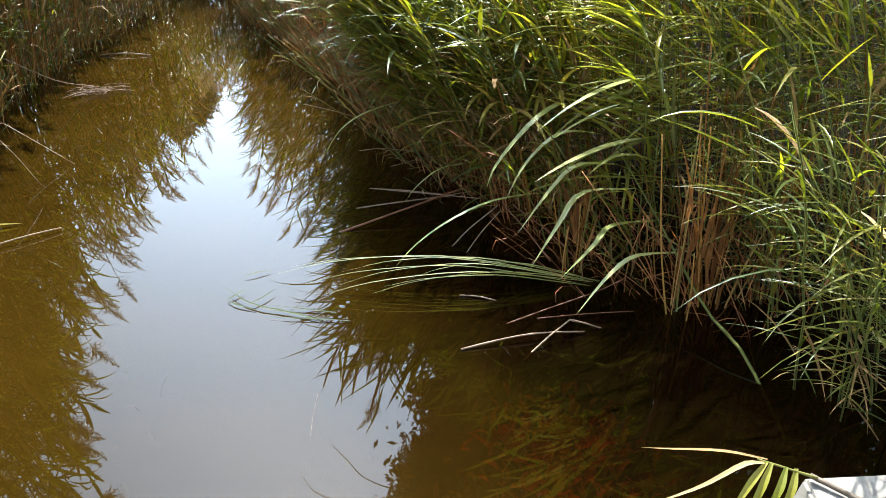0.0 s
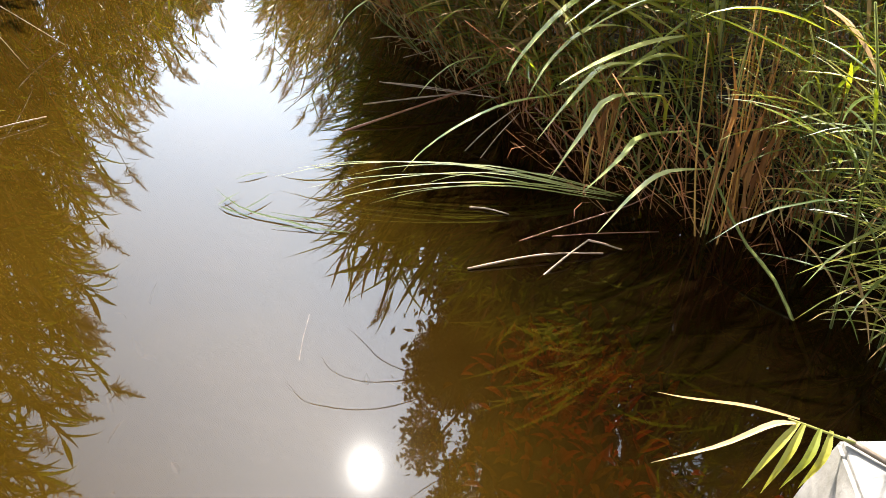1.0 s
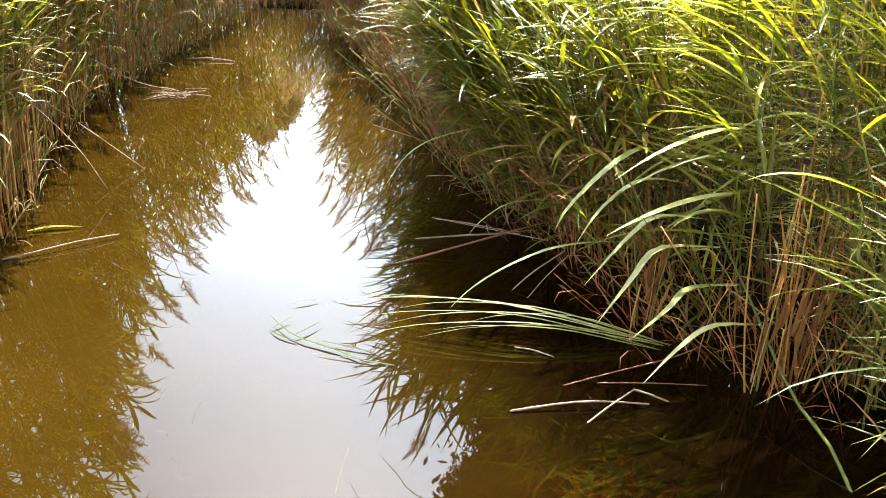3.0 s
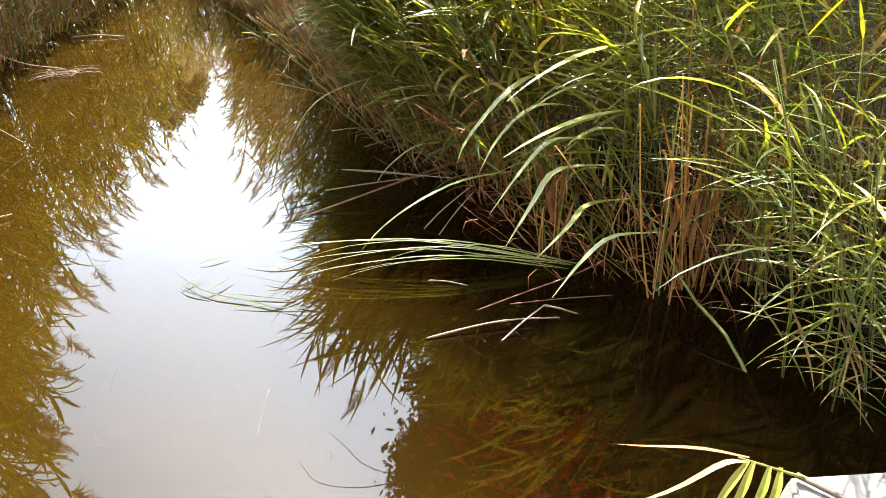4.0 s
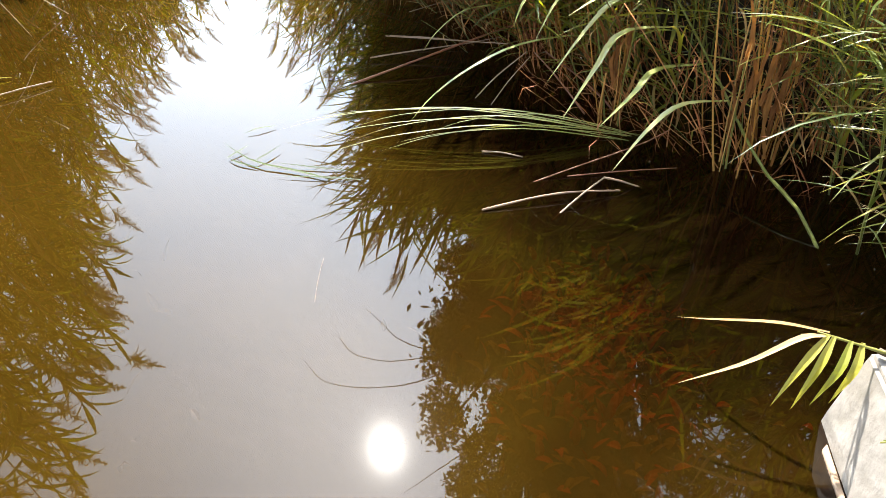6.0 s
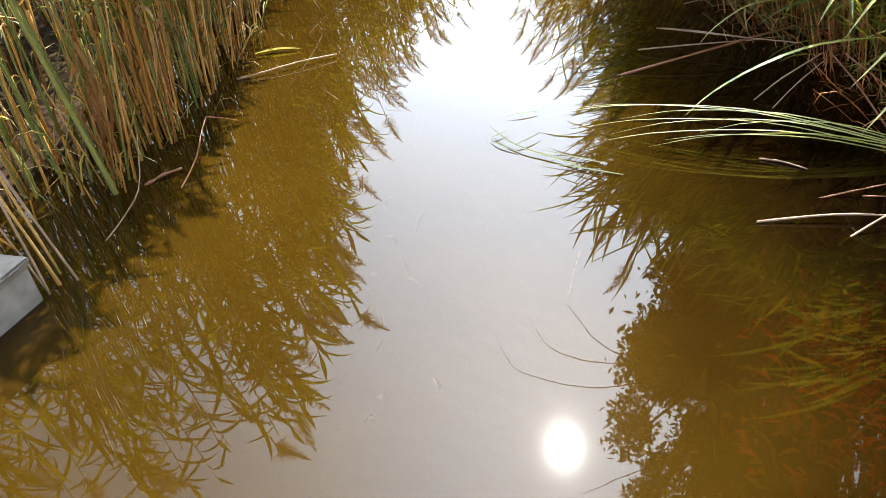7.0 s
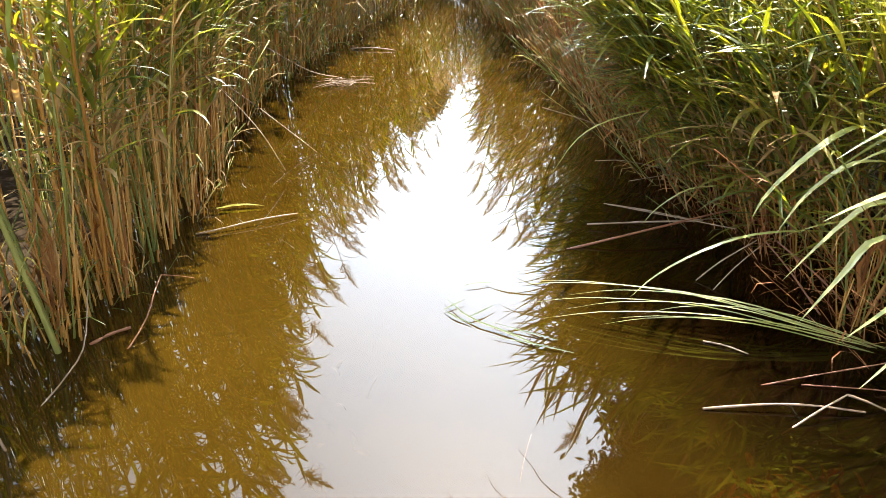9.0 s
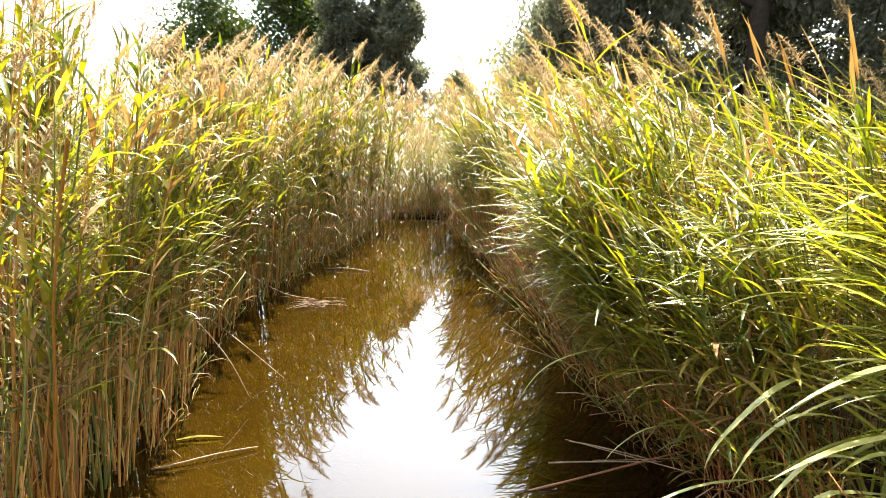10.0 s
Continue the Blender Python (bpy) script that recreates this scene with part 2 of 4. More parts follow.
def tube(path, radii, sides=5):
    """Vertices and faces of a tapered tube along a path."""
    path = [Vector(p) for p in path]
    vs, fs = [], []
    for i, p in enumerate(path):
        d = (path[min(i + 1, len(path) - 1)] - path[max(i - 1, 0)]).normalized()
        a = d.orthogonal().normalized()
        b2 = d.cross(a)
        for k in range(sides):
            w = 2 * math.pi * k / sides
            vs.append(p + (a * math.cos(w) + b2 * math.sin(w)) * radii[i])
    for i in range(len(path) - 1):
        for k in range(sides):
            k2 = (k + 1) % sides
            fs.append((i * sides + k, i * sides + k2, (i + 1) * sides + k2, (i + 1) * sides + k))
    fs.append(tuple(range(sides))[::-1])
    fs.append(tuple(range((len(path) - 1) * sides, len(path) * sides)))
    return [tuple(v) for v in vs], fs


def blade(path, width, fold=0.25, side=None, tip=0.12):
    """A leaf blade folded along its midrib, widest at a third, drawn to a point."""
    path = [Vector(p) for p in path]
    vs, fs = [], []
    m = len(path)
    for i, p in enumerate(path):
        d = (path[min(i + 1, m - 1)] - path[max(i - 1, 0)]).normalized()
        s = side if side is not None else d.cross(Vector((0, 0, 1)))
        s = (s - d * s.dot(d))
        s = s.normalized() if s.length > 1e-5 else d.orthogonal().normalized()
        up = s.cross(d)
        u = i / (m - 1)
        w = width * 0.5 * max(min(1.0, 0.45 + 1.9 * u) * (1 - max(0.0, (u - 0.35) / 0.65) ** 1.6), tip * (1 - u))
        vs += [p - s * w + up * w * fold, p - up * w * fold * 0.4, p + s * w + up * w * fold]
    for i in range(m - 1):
        a = 3 * i
        fs += [(a, a + 1, a + 4, a + 3), (a + 1, a + 2, a + 5, a + 4)]
    return [tuple(v) for v in vs], fs


def arc(start, az, up, length, droop, steps=5, wob=0.0, rng=random):
    """Points of a leaf that leaves at an angle up and bends down by droop degrees along its length."""
    p = Vector(start)
    out = [p.copy()]
    for i in range(steps):
        u = (i + 0.5) / steps
        e = radians(up - droop * u ** 1.3)
        a = radians(az + wob * u)
        p = p + Vector((math.cos(a) * math.cos(e), math.sin(a) * math.cos(e), math.sin(e))) * (length / steps)
        out.append(p.copy())
    return out


MATS = [GREEN, YELLOW, DEAD, STEM, STRAW, PLUME, THATCH, SUN_LEAF]


class Reed:
    """One reed as pieces: each piece is a name, vertices, faces and a material number."""

    def __init__(self, seed, height, lean, leaves, leaf_len, leaf_w, plume, bare, spread, steps=5, dead=0.1, sides=4, up=(35, 68), droop=(40, 125), sunny=0.0, thick=(0.0042, 0.0062)):
        r = random.Random(seed)
        self.pieces = []
        bend = lean * r.uniform(0.7, 1.3)
        stalk = []
        segs = 6
        for i in range(segs + 1):
            u = i / segs
            stalk.append(Vector((bend * u ** 1.8 * height, r.uniform(-0.012, 0.012) * (i > 0) * height, height * u * (1 - 0.22 * bend * u))))
        rad = r.uniform(*thick)
        cut = 3 if r.random() < 0.75 else 6
        v, f = tube(stalk[:cut + 1], [rad * (1.25 - 0.5 * i / segs) for i in range(cut + 1)], sides)
        self.pieces.append(("stem", v, f, 4))
        if cut < segs:
            v, f = tube(stalk[cut:], [rad * (1.25 - 0.5 * i / segs) for i in range(cut, segs + 1)], sides)
            self.pieces.append(("stem", v, f, 3))
        az = r.uniform(-50, 50)
        for k in range(leaves):
            u = bare + (0.99 - bare) * (k + r.random() * 0.6) / leaves
            x = u * segs
            i = min(int(x), segs - 1)
            p = stalk[i].lerp(stalk[i + 1], x - i)
            az = (az + 180 + r.uniform(-35, 35)) if r.random() < 0.72 else r.uniform(-70, 70)
            a = ((az + 180) % 360) - 180
            a *= spread
            low = u < bare + 0.22
            ln = leaf_len * r.uniform(0.6, 1.25) * (0.75 + 0.5 * math.sin(math.pi * min(1, (u - bare) / (1 - bare))))
            pts = arc(p, a, r.uniform(*up), ln, r.uniform(*droop) * (1.2 if low else 1), steps, r.uniform(-25, 25))
            v, f = blade(pts, leaf_w * r.uniform(0.65, 1.2), r.uniform(0.15, 0.4))
            q = r.random()
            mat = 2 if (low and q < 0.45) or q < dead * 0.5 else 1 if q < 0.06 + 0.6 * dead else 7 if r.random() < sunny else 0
            self.pieces.append(("leaf", v, f, mat))
        if plume:
            top = stalk[-1]
            vs, fs = [], []
            tip_dir = Vector((bend * 0.8 + 0.25, r.uniform(-0.2, 0.2), 0.9)).normalized()
            for k in range(110):
                u = k / 109
                q0 = top + tip_dir * (0.30 * u) + Vector((0.10 * u * u, 0, 0))
                pts = arc(q0, r.gauss(0, 75), r.uniform(20, 70), 0.17 * (1.12 - u) * r.uniform(0.6, 1.1), r.uniform(40, 130), 3)
                v, f = blade(pts, 0.0085, 0.1)
                fs += [tuple(i + len(vs) for i in g) for g in f]
                vs += v
            self.pieces.append(("plume", vs, fs, 5))

    def joined(self):
        vs, fs, ms = [], [], []
        for _, v, f, m in self.pieces:
            k = len(vs)
            vs += v
            fs += [tuple(i + k for i in g) for g in f]
            ms += [m] * len(f)
        return np.array(vs, dtype=np.float64), fs, np.array(ms)

    def thatch(self):
        v, f, m = self.joined()
        return v, f, np.full(len(f), 6)


def scatter(name, variants, places, label, category):
    """Many reeds in one mesh. places: x, y, z, turn (degrees), lean x, lean y, scale, variant."""
    data = []
    for v, f, m in variants:
        loops = np.fromiter((i for g in f for i in g), dtype=np.int64)
        sizes = np.fromiter((len(g) for g in f), dtype=np.int64)
        data.append((v, loops, sizes, m))
    V, L, S, M = [], [], [], []
    k = 0
    for x, y, z, turn, lx, ly, sc, vi in places:
        v, loops, sizes, m = data[vi]
        c, s = math.cos(radians(turn)), math.sin(radians(turn))
        w = np.empty_like(v)
        w[:, 0] = (v[:, 0] * c - v[:, 1] * s) * sc
        w[:, 1] = (v[:, 0] * s + v[:, 1] * c) * sc
        w[:, 2] = v[:, 2] * sc
        w[:, 0] += x + lx * w[:, 2]
        w[:, 1] += y + ly * w[:, 2]
        w[:, 2] += z
        V.append(w)
        L.append(loops + k)
        S.append(sizes)
        M.append(m)
        k += len(v)
    V, L, S, M = np.concatenate(V), np.concatenate(L), np.concatenate(S), np.concatenate(M)
    me = bpy.data.meshes.new(name)
    me.vertices.add(len(V))
    me.vertices.foreach_set("co", V.ravel())
    me.loops.add(len(L))
    me.loops.foreach_set("vertex_index", L.astype(np.int32))
    me.polygons.add(len(S))
    me.polygons.foreach_set("loop_start", np.concatenate([[0], np.cumsum(S)[:-1]]).astype(np.int32))
    for m in MATS:
        me.materials.append(m)
    me.polygons.foreach_set("material_index", M.astype(np.int32))
    me.update(calc_edges=True)
    me.validate()
    ob = new(name, me)
    return tagged(ob, label, category, kind="stuff")


# ---- the channel ----
LEFT = [(-3, -2.6), (1.0, -2.5), (2.1, -2.35), (2.8, -1.98), (3.2, -1.88), (4.3, -1.82), (5.2, -1.98), (6.1, -2.15), (7.5, -2.2),
        (8.5, -2.08), (9.7, -1.95), (11.5, -1.65), (12.6, -1.45), (14.2, -1.1), (15.2, -0.7), (17, -0.3), (19, 0.1)]
RIGHT = [(-3, 3.2), (0.6, 2.75), (1.3, 2.4), (1.8, 2.25), (2.3, 2.12), (2.8, 1.95), (3.3, 1.78), (3.9, 1.66), (4.4, 1.55), (5.2, 1.42),
         (6.2, 1.32), (7.2, 1.28), (8.5, 1.1), (10.1, 0.85), (11.5, 0.55), (13, 0.3), (14.3, 0.15), (16, 0.15), (19, 0.3)]


def edge(table, y):
    return float(np.interp(y, [p[0] for p in table], [p[1] for p in table]))


def ground_height(x, y):
    d = max(edge(LEFT, y) - x, x - edge(RIGHT, y))
    if y > 14.4:
        d = max(d, (y - 14.4) * 0.8)
    u = min(max((d - 0.08) / 0.5, 0), 1)
    bump = 0.03 * noise.noise(Vector((x * 1.7, y * 1.7, 0)))
    return -0.42 + 0.50 * u * u * (3 - 2 * u) + bump


def build_ground():
    xs = sorted(set([-3000, -400, -80, -30, -14, -9] + [round(-6 + 0.2 * i, 3) for i in range(61)] + [9, 14, 30, 80, 400, 3000]))
    ys = sorted(set([-3000, -400, -60, -15, -6] + [round(-4 + 0.25 * i, 3) for i in range(97)] + [24, 32, 60, 150, 500, 3000]))
    vs = [(x, y, ground_height(x, y)) for y in ys for x in xs]
    w = len(xs)
    fs = [(j * w + i, j * w + i + 1, (j + 1) * w + i + 1, (j + 1) * w + i) for j in range(len(ys) - 1) for i in range(w - 1)]
    mi = []
    for f in fs:
        c = sum((Vector(vs[i]) for i in f), Vector()) / 4
        mi.append(1 if c.z < -0.12 else 0)
    ob = mesh_object("ground", vs, fs, [MUD, BED], mi, smooth=True)
    return tagged(ob, "dark muddy ground under the reeds, brown pond bed", "ground", kind="structure")


build_ground()
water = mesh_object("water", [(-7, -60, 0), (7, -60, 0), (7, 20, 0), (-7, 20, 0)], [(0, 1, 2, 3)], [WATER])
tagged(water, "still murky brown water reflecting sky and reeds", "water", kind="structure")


# ---- the two concrete blocks at the water's edge ----
def concrete_block(corner, along, back, height, label, strip=False):
    """corner: the far water-side corner on plan; along: way of the edge beside the water; back: way inland."""
    top = empty("concrete_block", (corner[0], corner[1], 0))
    a, b2 = Vector((*along, 0)), Vector((*back, 0))
    bm = bmesh.new()
    base = [Vector((0, 0, 0)), a, a + b2, b2]
    lo = [bm.verts.new(p + Vector((0, 0, -0.5))) for p in base]
    hi = [bm.verts.new(p + Vector((0, 0, height))) for p in base]
    bm.faces.new(hi)
    bm.faces.new(lo[::-1])
    for i in range(4):
        bm.faces.new((lo[i], lo[(i + 1) % 4], hi[(i + 1) % 4], hi[i]))
    bmesh.ops.recalc_face_normals(bm, faces=bm.faces)
    bmesh.ops.subdivide_edges(bm, edges=bm.edges, cuts=9, use_grid_fill=True)
    inland = b2.normalized()
    for v in bm.verts:
        if v.co.dot(inland) < 0.06:
            if strip:
                v.co -= inland * 0.19 * min(height - v.co.z, height)      # a sloping face
            elif v.co.z < height - 0.07:
                v.co += inland * 0.045      # the face steps back under the coping
        v.co += Vector((noise.noise(v.co * 5), noise.noise(v.co * 5 + Vector((9, 0, 0))), noise.noise(v.co * 5 + Vector((0, 9, 0))))) * 0.006
    sharp = [e for e in bm.edges if len(e.link_faces) == 2 and e.calc_face_angle() > 0.8]
    bmesh.ops.bevel(bm, geom=sharp, offset=0.012, segments=2, affect="EDGES")
    part("slab", bm, CONCRETE, top)
    if not strip:
        return tagged(top, label, "concrete block", "blocks at the water's edge")
    bm = bmesh.new()
    n0 = a.normalized()
    out = -b2.normalized() * 0.045
    pts = [out * 1.3 + n0 * 0.10, out * 1.75 + n0 * 0.12, out * 1.6 + a, out * 1.25 + a]
    lo = [bm.verts.new(p + Vector((0, 0, -0.45))) for p in pts]
    hi = [bm.verts.new(p + Vector((0, 0, 0.010))) for p in pts]
    bm.faces.new(hi)
    bm.faces.new(lo[::-1])
    for i in range(4):
        bm.faces.new((lo[i], lo[(i + 1) % 4], hi[(i + 1) % 4], hi[i]))
    bmesh.ops.recalc_face_normals(bm, faces=bm.faces)
    bmesh.ops.bevel(bm, geom=list(bm.edges), offset=0.004, segments=1, affect="EDGES")
    part("edging_strip", bm, STICK, top, "narrow pale edging strip at the waterline")
    return tagged(top, label, "concrete block", "blocks at the water's edge")


concrete_block((1.575, 1.02), (-0.66, -1.58), (1.9, -0.42), 0.28, "pale sunlit concrete block at the water's edge", True)
concrete_block((-1.85, 1.97), (-0.65, -2.2), (-1.6, 0.25), 0.215, "weathered grey concrete block beside the reeds")

# ---- the reed beds ----
def tall(i):
    return Reed(100 + i, (2.72 if i < 50 else 2.4) * random.Random(i).uniform(0.84, 1.1), 0.09, 15, 0.33, 0.033, i % 3 == 0, 0.40 if i < 7 or i >= 50 else 0.27, 0.95, dead=0.30, up=(30, 72), droop=(5, 85), sunny=0.25, thick=(0.0048, 0.0075))


def leaning(i, tallness=2.65):
    return Reed(200 + i, tallness * random.Random(i).uniform(0.75, 1.12), 0.20, 13, 0.56 if tallness > 2 else 0.46, 0.029, i % 2 == 0 and tallness > 2.5, 0.38, 0.62, 6, up=(2, 66), droop=(4, 55), sunny=0.22)


TALL = [tall(i).joined() for i in range(14)]
LEANING = [leaning(i).joined() for i in range(14)]
FAR = [Reed(300 + i, 2.5 * random.Random(i).uniform(0.85, 1.1), 0.12, 13, 0.46, 0.03, i % 2 == 0, 0.12, 1.0, 3, 0.42, sides=3).joined() for i in range(10)]
SHORT = [Reed(400 + i, 1.1 * random.Random(i).uniform(0.5, 1.3), 0.35, 2, 0.30, 0.012, False, 0.4, 1.0, 3, 0.9, sides=3).joined() for i in range(12)]

LOW = [Reed(500 + i, 1.5 * random.Random(i).uniform(0.7, 1.3), 0.25, 22, 0.40, 0.012, False, 0.10, 0.6, 4, 0.05, sides=3, up=(-5, 50), droop=(5, 45)).joined() for i in range(8)]
LOW = [(v, f, np.where(m == 4, 3, m)) for v, f, m in LOW]

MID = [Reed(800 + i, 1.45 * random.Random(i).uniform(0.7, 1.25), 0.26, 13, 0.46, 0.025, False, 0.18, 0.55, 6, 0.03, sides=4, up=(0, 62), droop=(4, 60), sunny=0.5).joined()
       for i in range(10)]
MID = [(v, f, np.where(m == 4, 3, m)) for v, f, m in MID]

OLD = [Reed(700 + i, 1.5 * random.Random(i).uniform(0.5, 1.2), 0.3, 4, 0.38, 0.014, False, 0.2, 1.0, 3, 0.9, sides=3, up=(-10, 50), droop=(30, 120))
       for i in range(12)]
BARE = [Reed(600 + i, 1.45 * random.Random(i).uniform(0.55, 1.3), 0.06, 1, 0.25, 0.012, False, 0.6, 1.0, 3, 0.8, sides=5, thick=(0.0052, 0.0085)).joined() for i in range(12)]

rng = random.Random(7)


def bed(table, sign, y0, y1, count, depth0, depth1, lean, jitter=40, kinds=14, size=(0.85, 1.1), power=1.0):
    """Places for reeds behind a bank's edge; sign: -1 left bank, 1 right bank. They lean to the water, less so far off."""
    out = []
    face = 0 if sign < 0 else 180
    while len(out) < count:
        y = rng.uniform(y0, y1)
        d = depth0 + (depth1 - depth0) * rng.random() ** power
        if sign > 0 and size[0] > 0.8 and ((2.85 < y < 3.7 and d < 0.75) or (3.7 < y < 5.0 and d < 0.7 and rng.random() < 0.3)):
            continue
        x = edge(table, y) + sign * d
        z = max(ground_height(x, y), -0.3) - 0.03
        far_off = min(max((y - 6) / 6, 0), 1)
        near = min(max((6.5 - y) / 3.5, 0), 1) if sign > 0 else 0
        kind = rng.randrange(kinds)
        if sign < 0 and kinds == 14:
            kind = kind % 7 + (7 if y > 5.2 else 0)     # bare-footed reeds close by, leafier ones farther along
        if sign > 0 and kinds == 14 and y < 5.5:
            kind |= 1                       # the low reeds beside the camera carry no plumes
        out.append((x, y, z, face + rng.uniform(-jitter, jitter), -sign * rng.uniform(*lean) * (1 - 0.7 * far_off), rng.uniform(-0.06, 0.06),
                    rng.uniform(*size) * (0.885 if sign < 0 and y < 5.2 else 1.0) * (1 + (0.10 if sign < 0 else 0.01) * far_off) * (1 - 0.17 * near) * (0.86 if sign > 0 and y < 4.9 and d < 0.9 else 1.0), kind))
    return out


scatter("reed_bed", TALL, bed(LEFT, -1, 3.0, 14.5, 180, 0.0, 0.5, (-0.05, 0.10), power=1.2)
        + [(rng.uniform(-4.2, -2.5), rng.uniform(2.4, 3.0), 0.0, rng.uniform(-40, 40), 0.03, 0.0, rng.uniform(0.85, 1.05), rng.randrange(14)) for _ in range(16)]
        + [(rng.uniform(-4.6, -3.2), rng.uniform(3.6, 6.5), 0.0, rng.uniform(-60, 60), 0.02, 0.0, rng.uniform(1.08, 1.25), rng.randrange(14)) for _ in range(46)]
        + bed(LEFT, -1, 2.6, 15, 330, 0.6, 3.2, (-0.05, 0.08)) + bed(LEFT, -1, 3.2, 7.5, 55, 0.9, 3.2, (-0.05, 0.08)),
        "dense reed bed with straw-brown stems and yellow-green leaves along the water", "reed bed")
scatter("reed_bed", LEANING, bed(RIGHT, 1, 2.7, 14.0, 230, 0.12, 0.9, (-0.05, 0.09), jitter=28, power=1.1)
        + bed(RIGHT, 1, 3.7, 6.2, 40, 0.1, 0.5, (0.05, 0.24), jitter=45)
        + bed(RIGHT, 1, 3.72, 5.5, 64, 0.0, 0.38, (0.15, 0.34), jitter=50, size=(0.81, 1.05))
        + bed(RIGHT, 1, 1.6, 15, 270, 0.75, 3.4, (-0.05, 0.12), jitter=40)
        + bed(RIGHT, 1, 1.9, 2.8, 10, 0.55, 0.9, (0.0, 0.15), jitter=40)
        + bed(RIGHT, 1, 1.7, 6, 105, 0.95, 2.6, (-0.05, 0.12), jitter=40),
        "green reeds leaning out over the dark water", "reed bed")
scatter("mid_reeds", MID, bed(RIGHT, 1, 2.9, 5.6, 75, 0.02, 0.6, (0.0, 0.25), jitter=50, kinds=10, size=(0.7, 1.05))
        + [(rng.uniform(2.3, 2.9), rng.uniform(1.45, 2.2), -0.05, rng.uniform(130, 250), rng.uniform(-0.2, 0.0), rng.uniform(-0.1, 0.1), rng.uniform(0.7, 1.0), rng.randrange(10)) for _ in range(10)],
        "knee-high green reeds with straight narrow leaves at the bank's foot", "reed bed")
scatter("low_reeds", LOW, bed(RIGHT, 1, 1.3, 2.5, 30, 0.25, 0.9, (0.0, 0.3), jitter=50, kinds=8)
        + [(rng.uniform(2.12, 2.6), rng.uniform(1.35, 1.75), -0.1, rng.uniform(130, 230), rng.uniform(-0.3, -0.05), rng.uniform(-0.1, 0.1), rng.uniform(0.7, 1.0), rng.randrange(8)) for _ in range(8)],
        "low green reeds with narrow leaves fanning over the water", "reed bed")
far = [(rng.uniform(-3.5, 3.5), rng.uniform(14.95, 16.6), 0.02, rng.uniform(0, 360), rng.uniform(-0.08, 0.08), rng.uniform(-0.1, 0.05),
        rng.uniform(0.5, 0.72), rng.randrange(10)) for _ in range(240)]
far += [(rng.uniform(-1.6, 2.2), rng.uniform(17.5, 21.0), 0.02, rng.uniform(0, 360), rng.uniform(-0.08, 0.08), rng.uniform(-0.12, 0.05),
         rng.uniform(0.85, 1.05), rng.randrange(10)) for _ in range(200)]
for _ in range(480):
    y = rng.uniform(14.6, 26)
    x = rng.uniform(-9, 9)
    if edge(LEFT, y) - 0.1 < x < edge(RIGHT, y) + 0.1 and y < 15.6 or abs(x) < 1.5 and y < 18:
        continue
    far.append((x, y, 0.02, rng.uniform(0, 360), rng.uniform(-0.08, 0.08), rng.uniform(-0.1, 0.05), rng.uniform(0.85, 1.1), rng.randrange(10)))
far += [(rng.uniform(-1.1, 0.35), rng.uniform(14.5, 15.3), -0.2, rng.uniform(0, 360), rng.uniform(-0.08, 0.08), rng.uniform(-0.12, 0.02),
         rng.uniform(0.5, 0.85), rng.randrange(10)) for _ in range(46)]
far += [(rng.uniform(-0.4, 0.6), rng.uniform(14.6, 16.0), 0.0, rng.uniform(0, 360), 0.0, rng.uniform(-0.1, 0.0), rng.uniform(0.5, 0.75), rng.randrange(10)) for _ in range(34)]
far += [(rng.uniform(-1.0, 0.6), rng.uniform(14.7, 16.2), -0.05, rng.uniform(0, 360), rng.uniform(-0.2, 0.2), rng.uniform(-0.25, 0.05), rng.uniform(0.18, 0.36), rng.randrange(10)) for _ in range(90)]
far += [(rng.uniform(-1.4, 1.4), rng.uniform(15.0, 17.0), 0.0, rng.uniform(0, 360), rng.uniform(-0.08, 0.08), rng.uniform(-0.12, 0.02), rng.uniform(0.45, 0.68), rng.randrange(10)) for _ in range(130)]
far += bed(LEFT, -1, 3.1, 7.0, 60, 0.8, 2.4, (-0.05, 0.05), jitter=180, kinds=10, size=(0.6, 0.9))
far += bed(RIGHT, 1, 2.4, 7, 80, 0.7, 1.9, (-0.05, 0.1), jitter=180, kinds=10, size=(0.6, 0.79))
far += bed(LEFT, -1, 7, 15, 110, -0.05, 0.4, (-0.05, 0.1), jitter=180, kinds=10) + bed(RIGHT, 1, 8, 15, 70, 0.0, 0.4, (0.0, 0.15), jitter=180, kinds=10)
scatter("reed_bed", FAR, far, "distant pale green reeds closing the channel", "reed bed")
GREEN_BARE = [(v, f, np.where(m == 4, 3, m)) for v, f, m in BARE[:6]]
scatter("bare_reeds", BARE + GREEN_BARE, bed(LEFT, -1, 2.7, 9, 360, -0.02, 0.6, (-0.05, 0.09), jitter=180, kinds=18),
        "crowded bare straw-brown reed stems standing in the shallows", "reed stems")
scatter("dead_thatch", [r0.thatch() for r0 in OLD], bed(RIGHT, 1, 2.45, 4.3, 110, -0.05, 0.45, (0.2, 0.95), jitter=180, kinds=12, size=(0.4, 0.75))
        + bed(RIGHT, 1, 2.1, 13, 560, -0.08, 0.7, (-0.35, 0.65), jitter=180, kinds=12, size=(0.45, 1.0)),
        "dark brown thatch of dead reed stalks under the green reeds", "dead reeds")
RUST = [(v, f, np.full(len(f), 6)) for v, f, m in BARE]
scatter("dead_stalks", RUST, bed(RIGHT, 1, 3.6, 10.0, 520, -0.12, 0.22, (-0.1, 0.42), jitter=180, kinds=12, size=(0.3, 0.62)),
        "curtain of thin rust-brown dead reed stalks at the foot of the bank", "dead reeds")
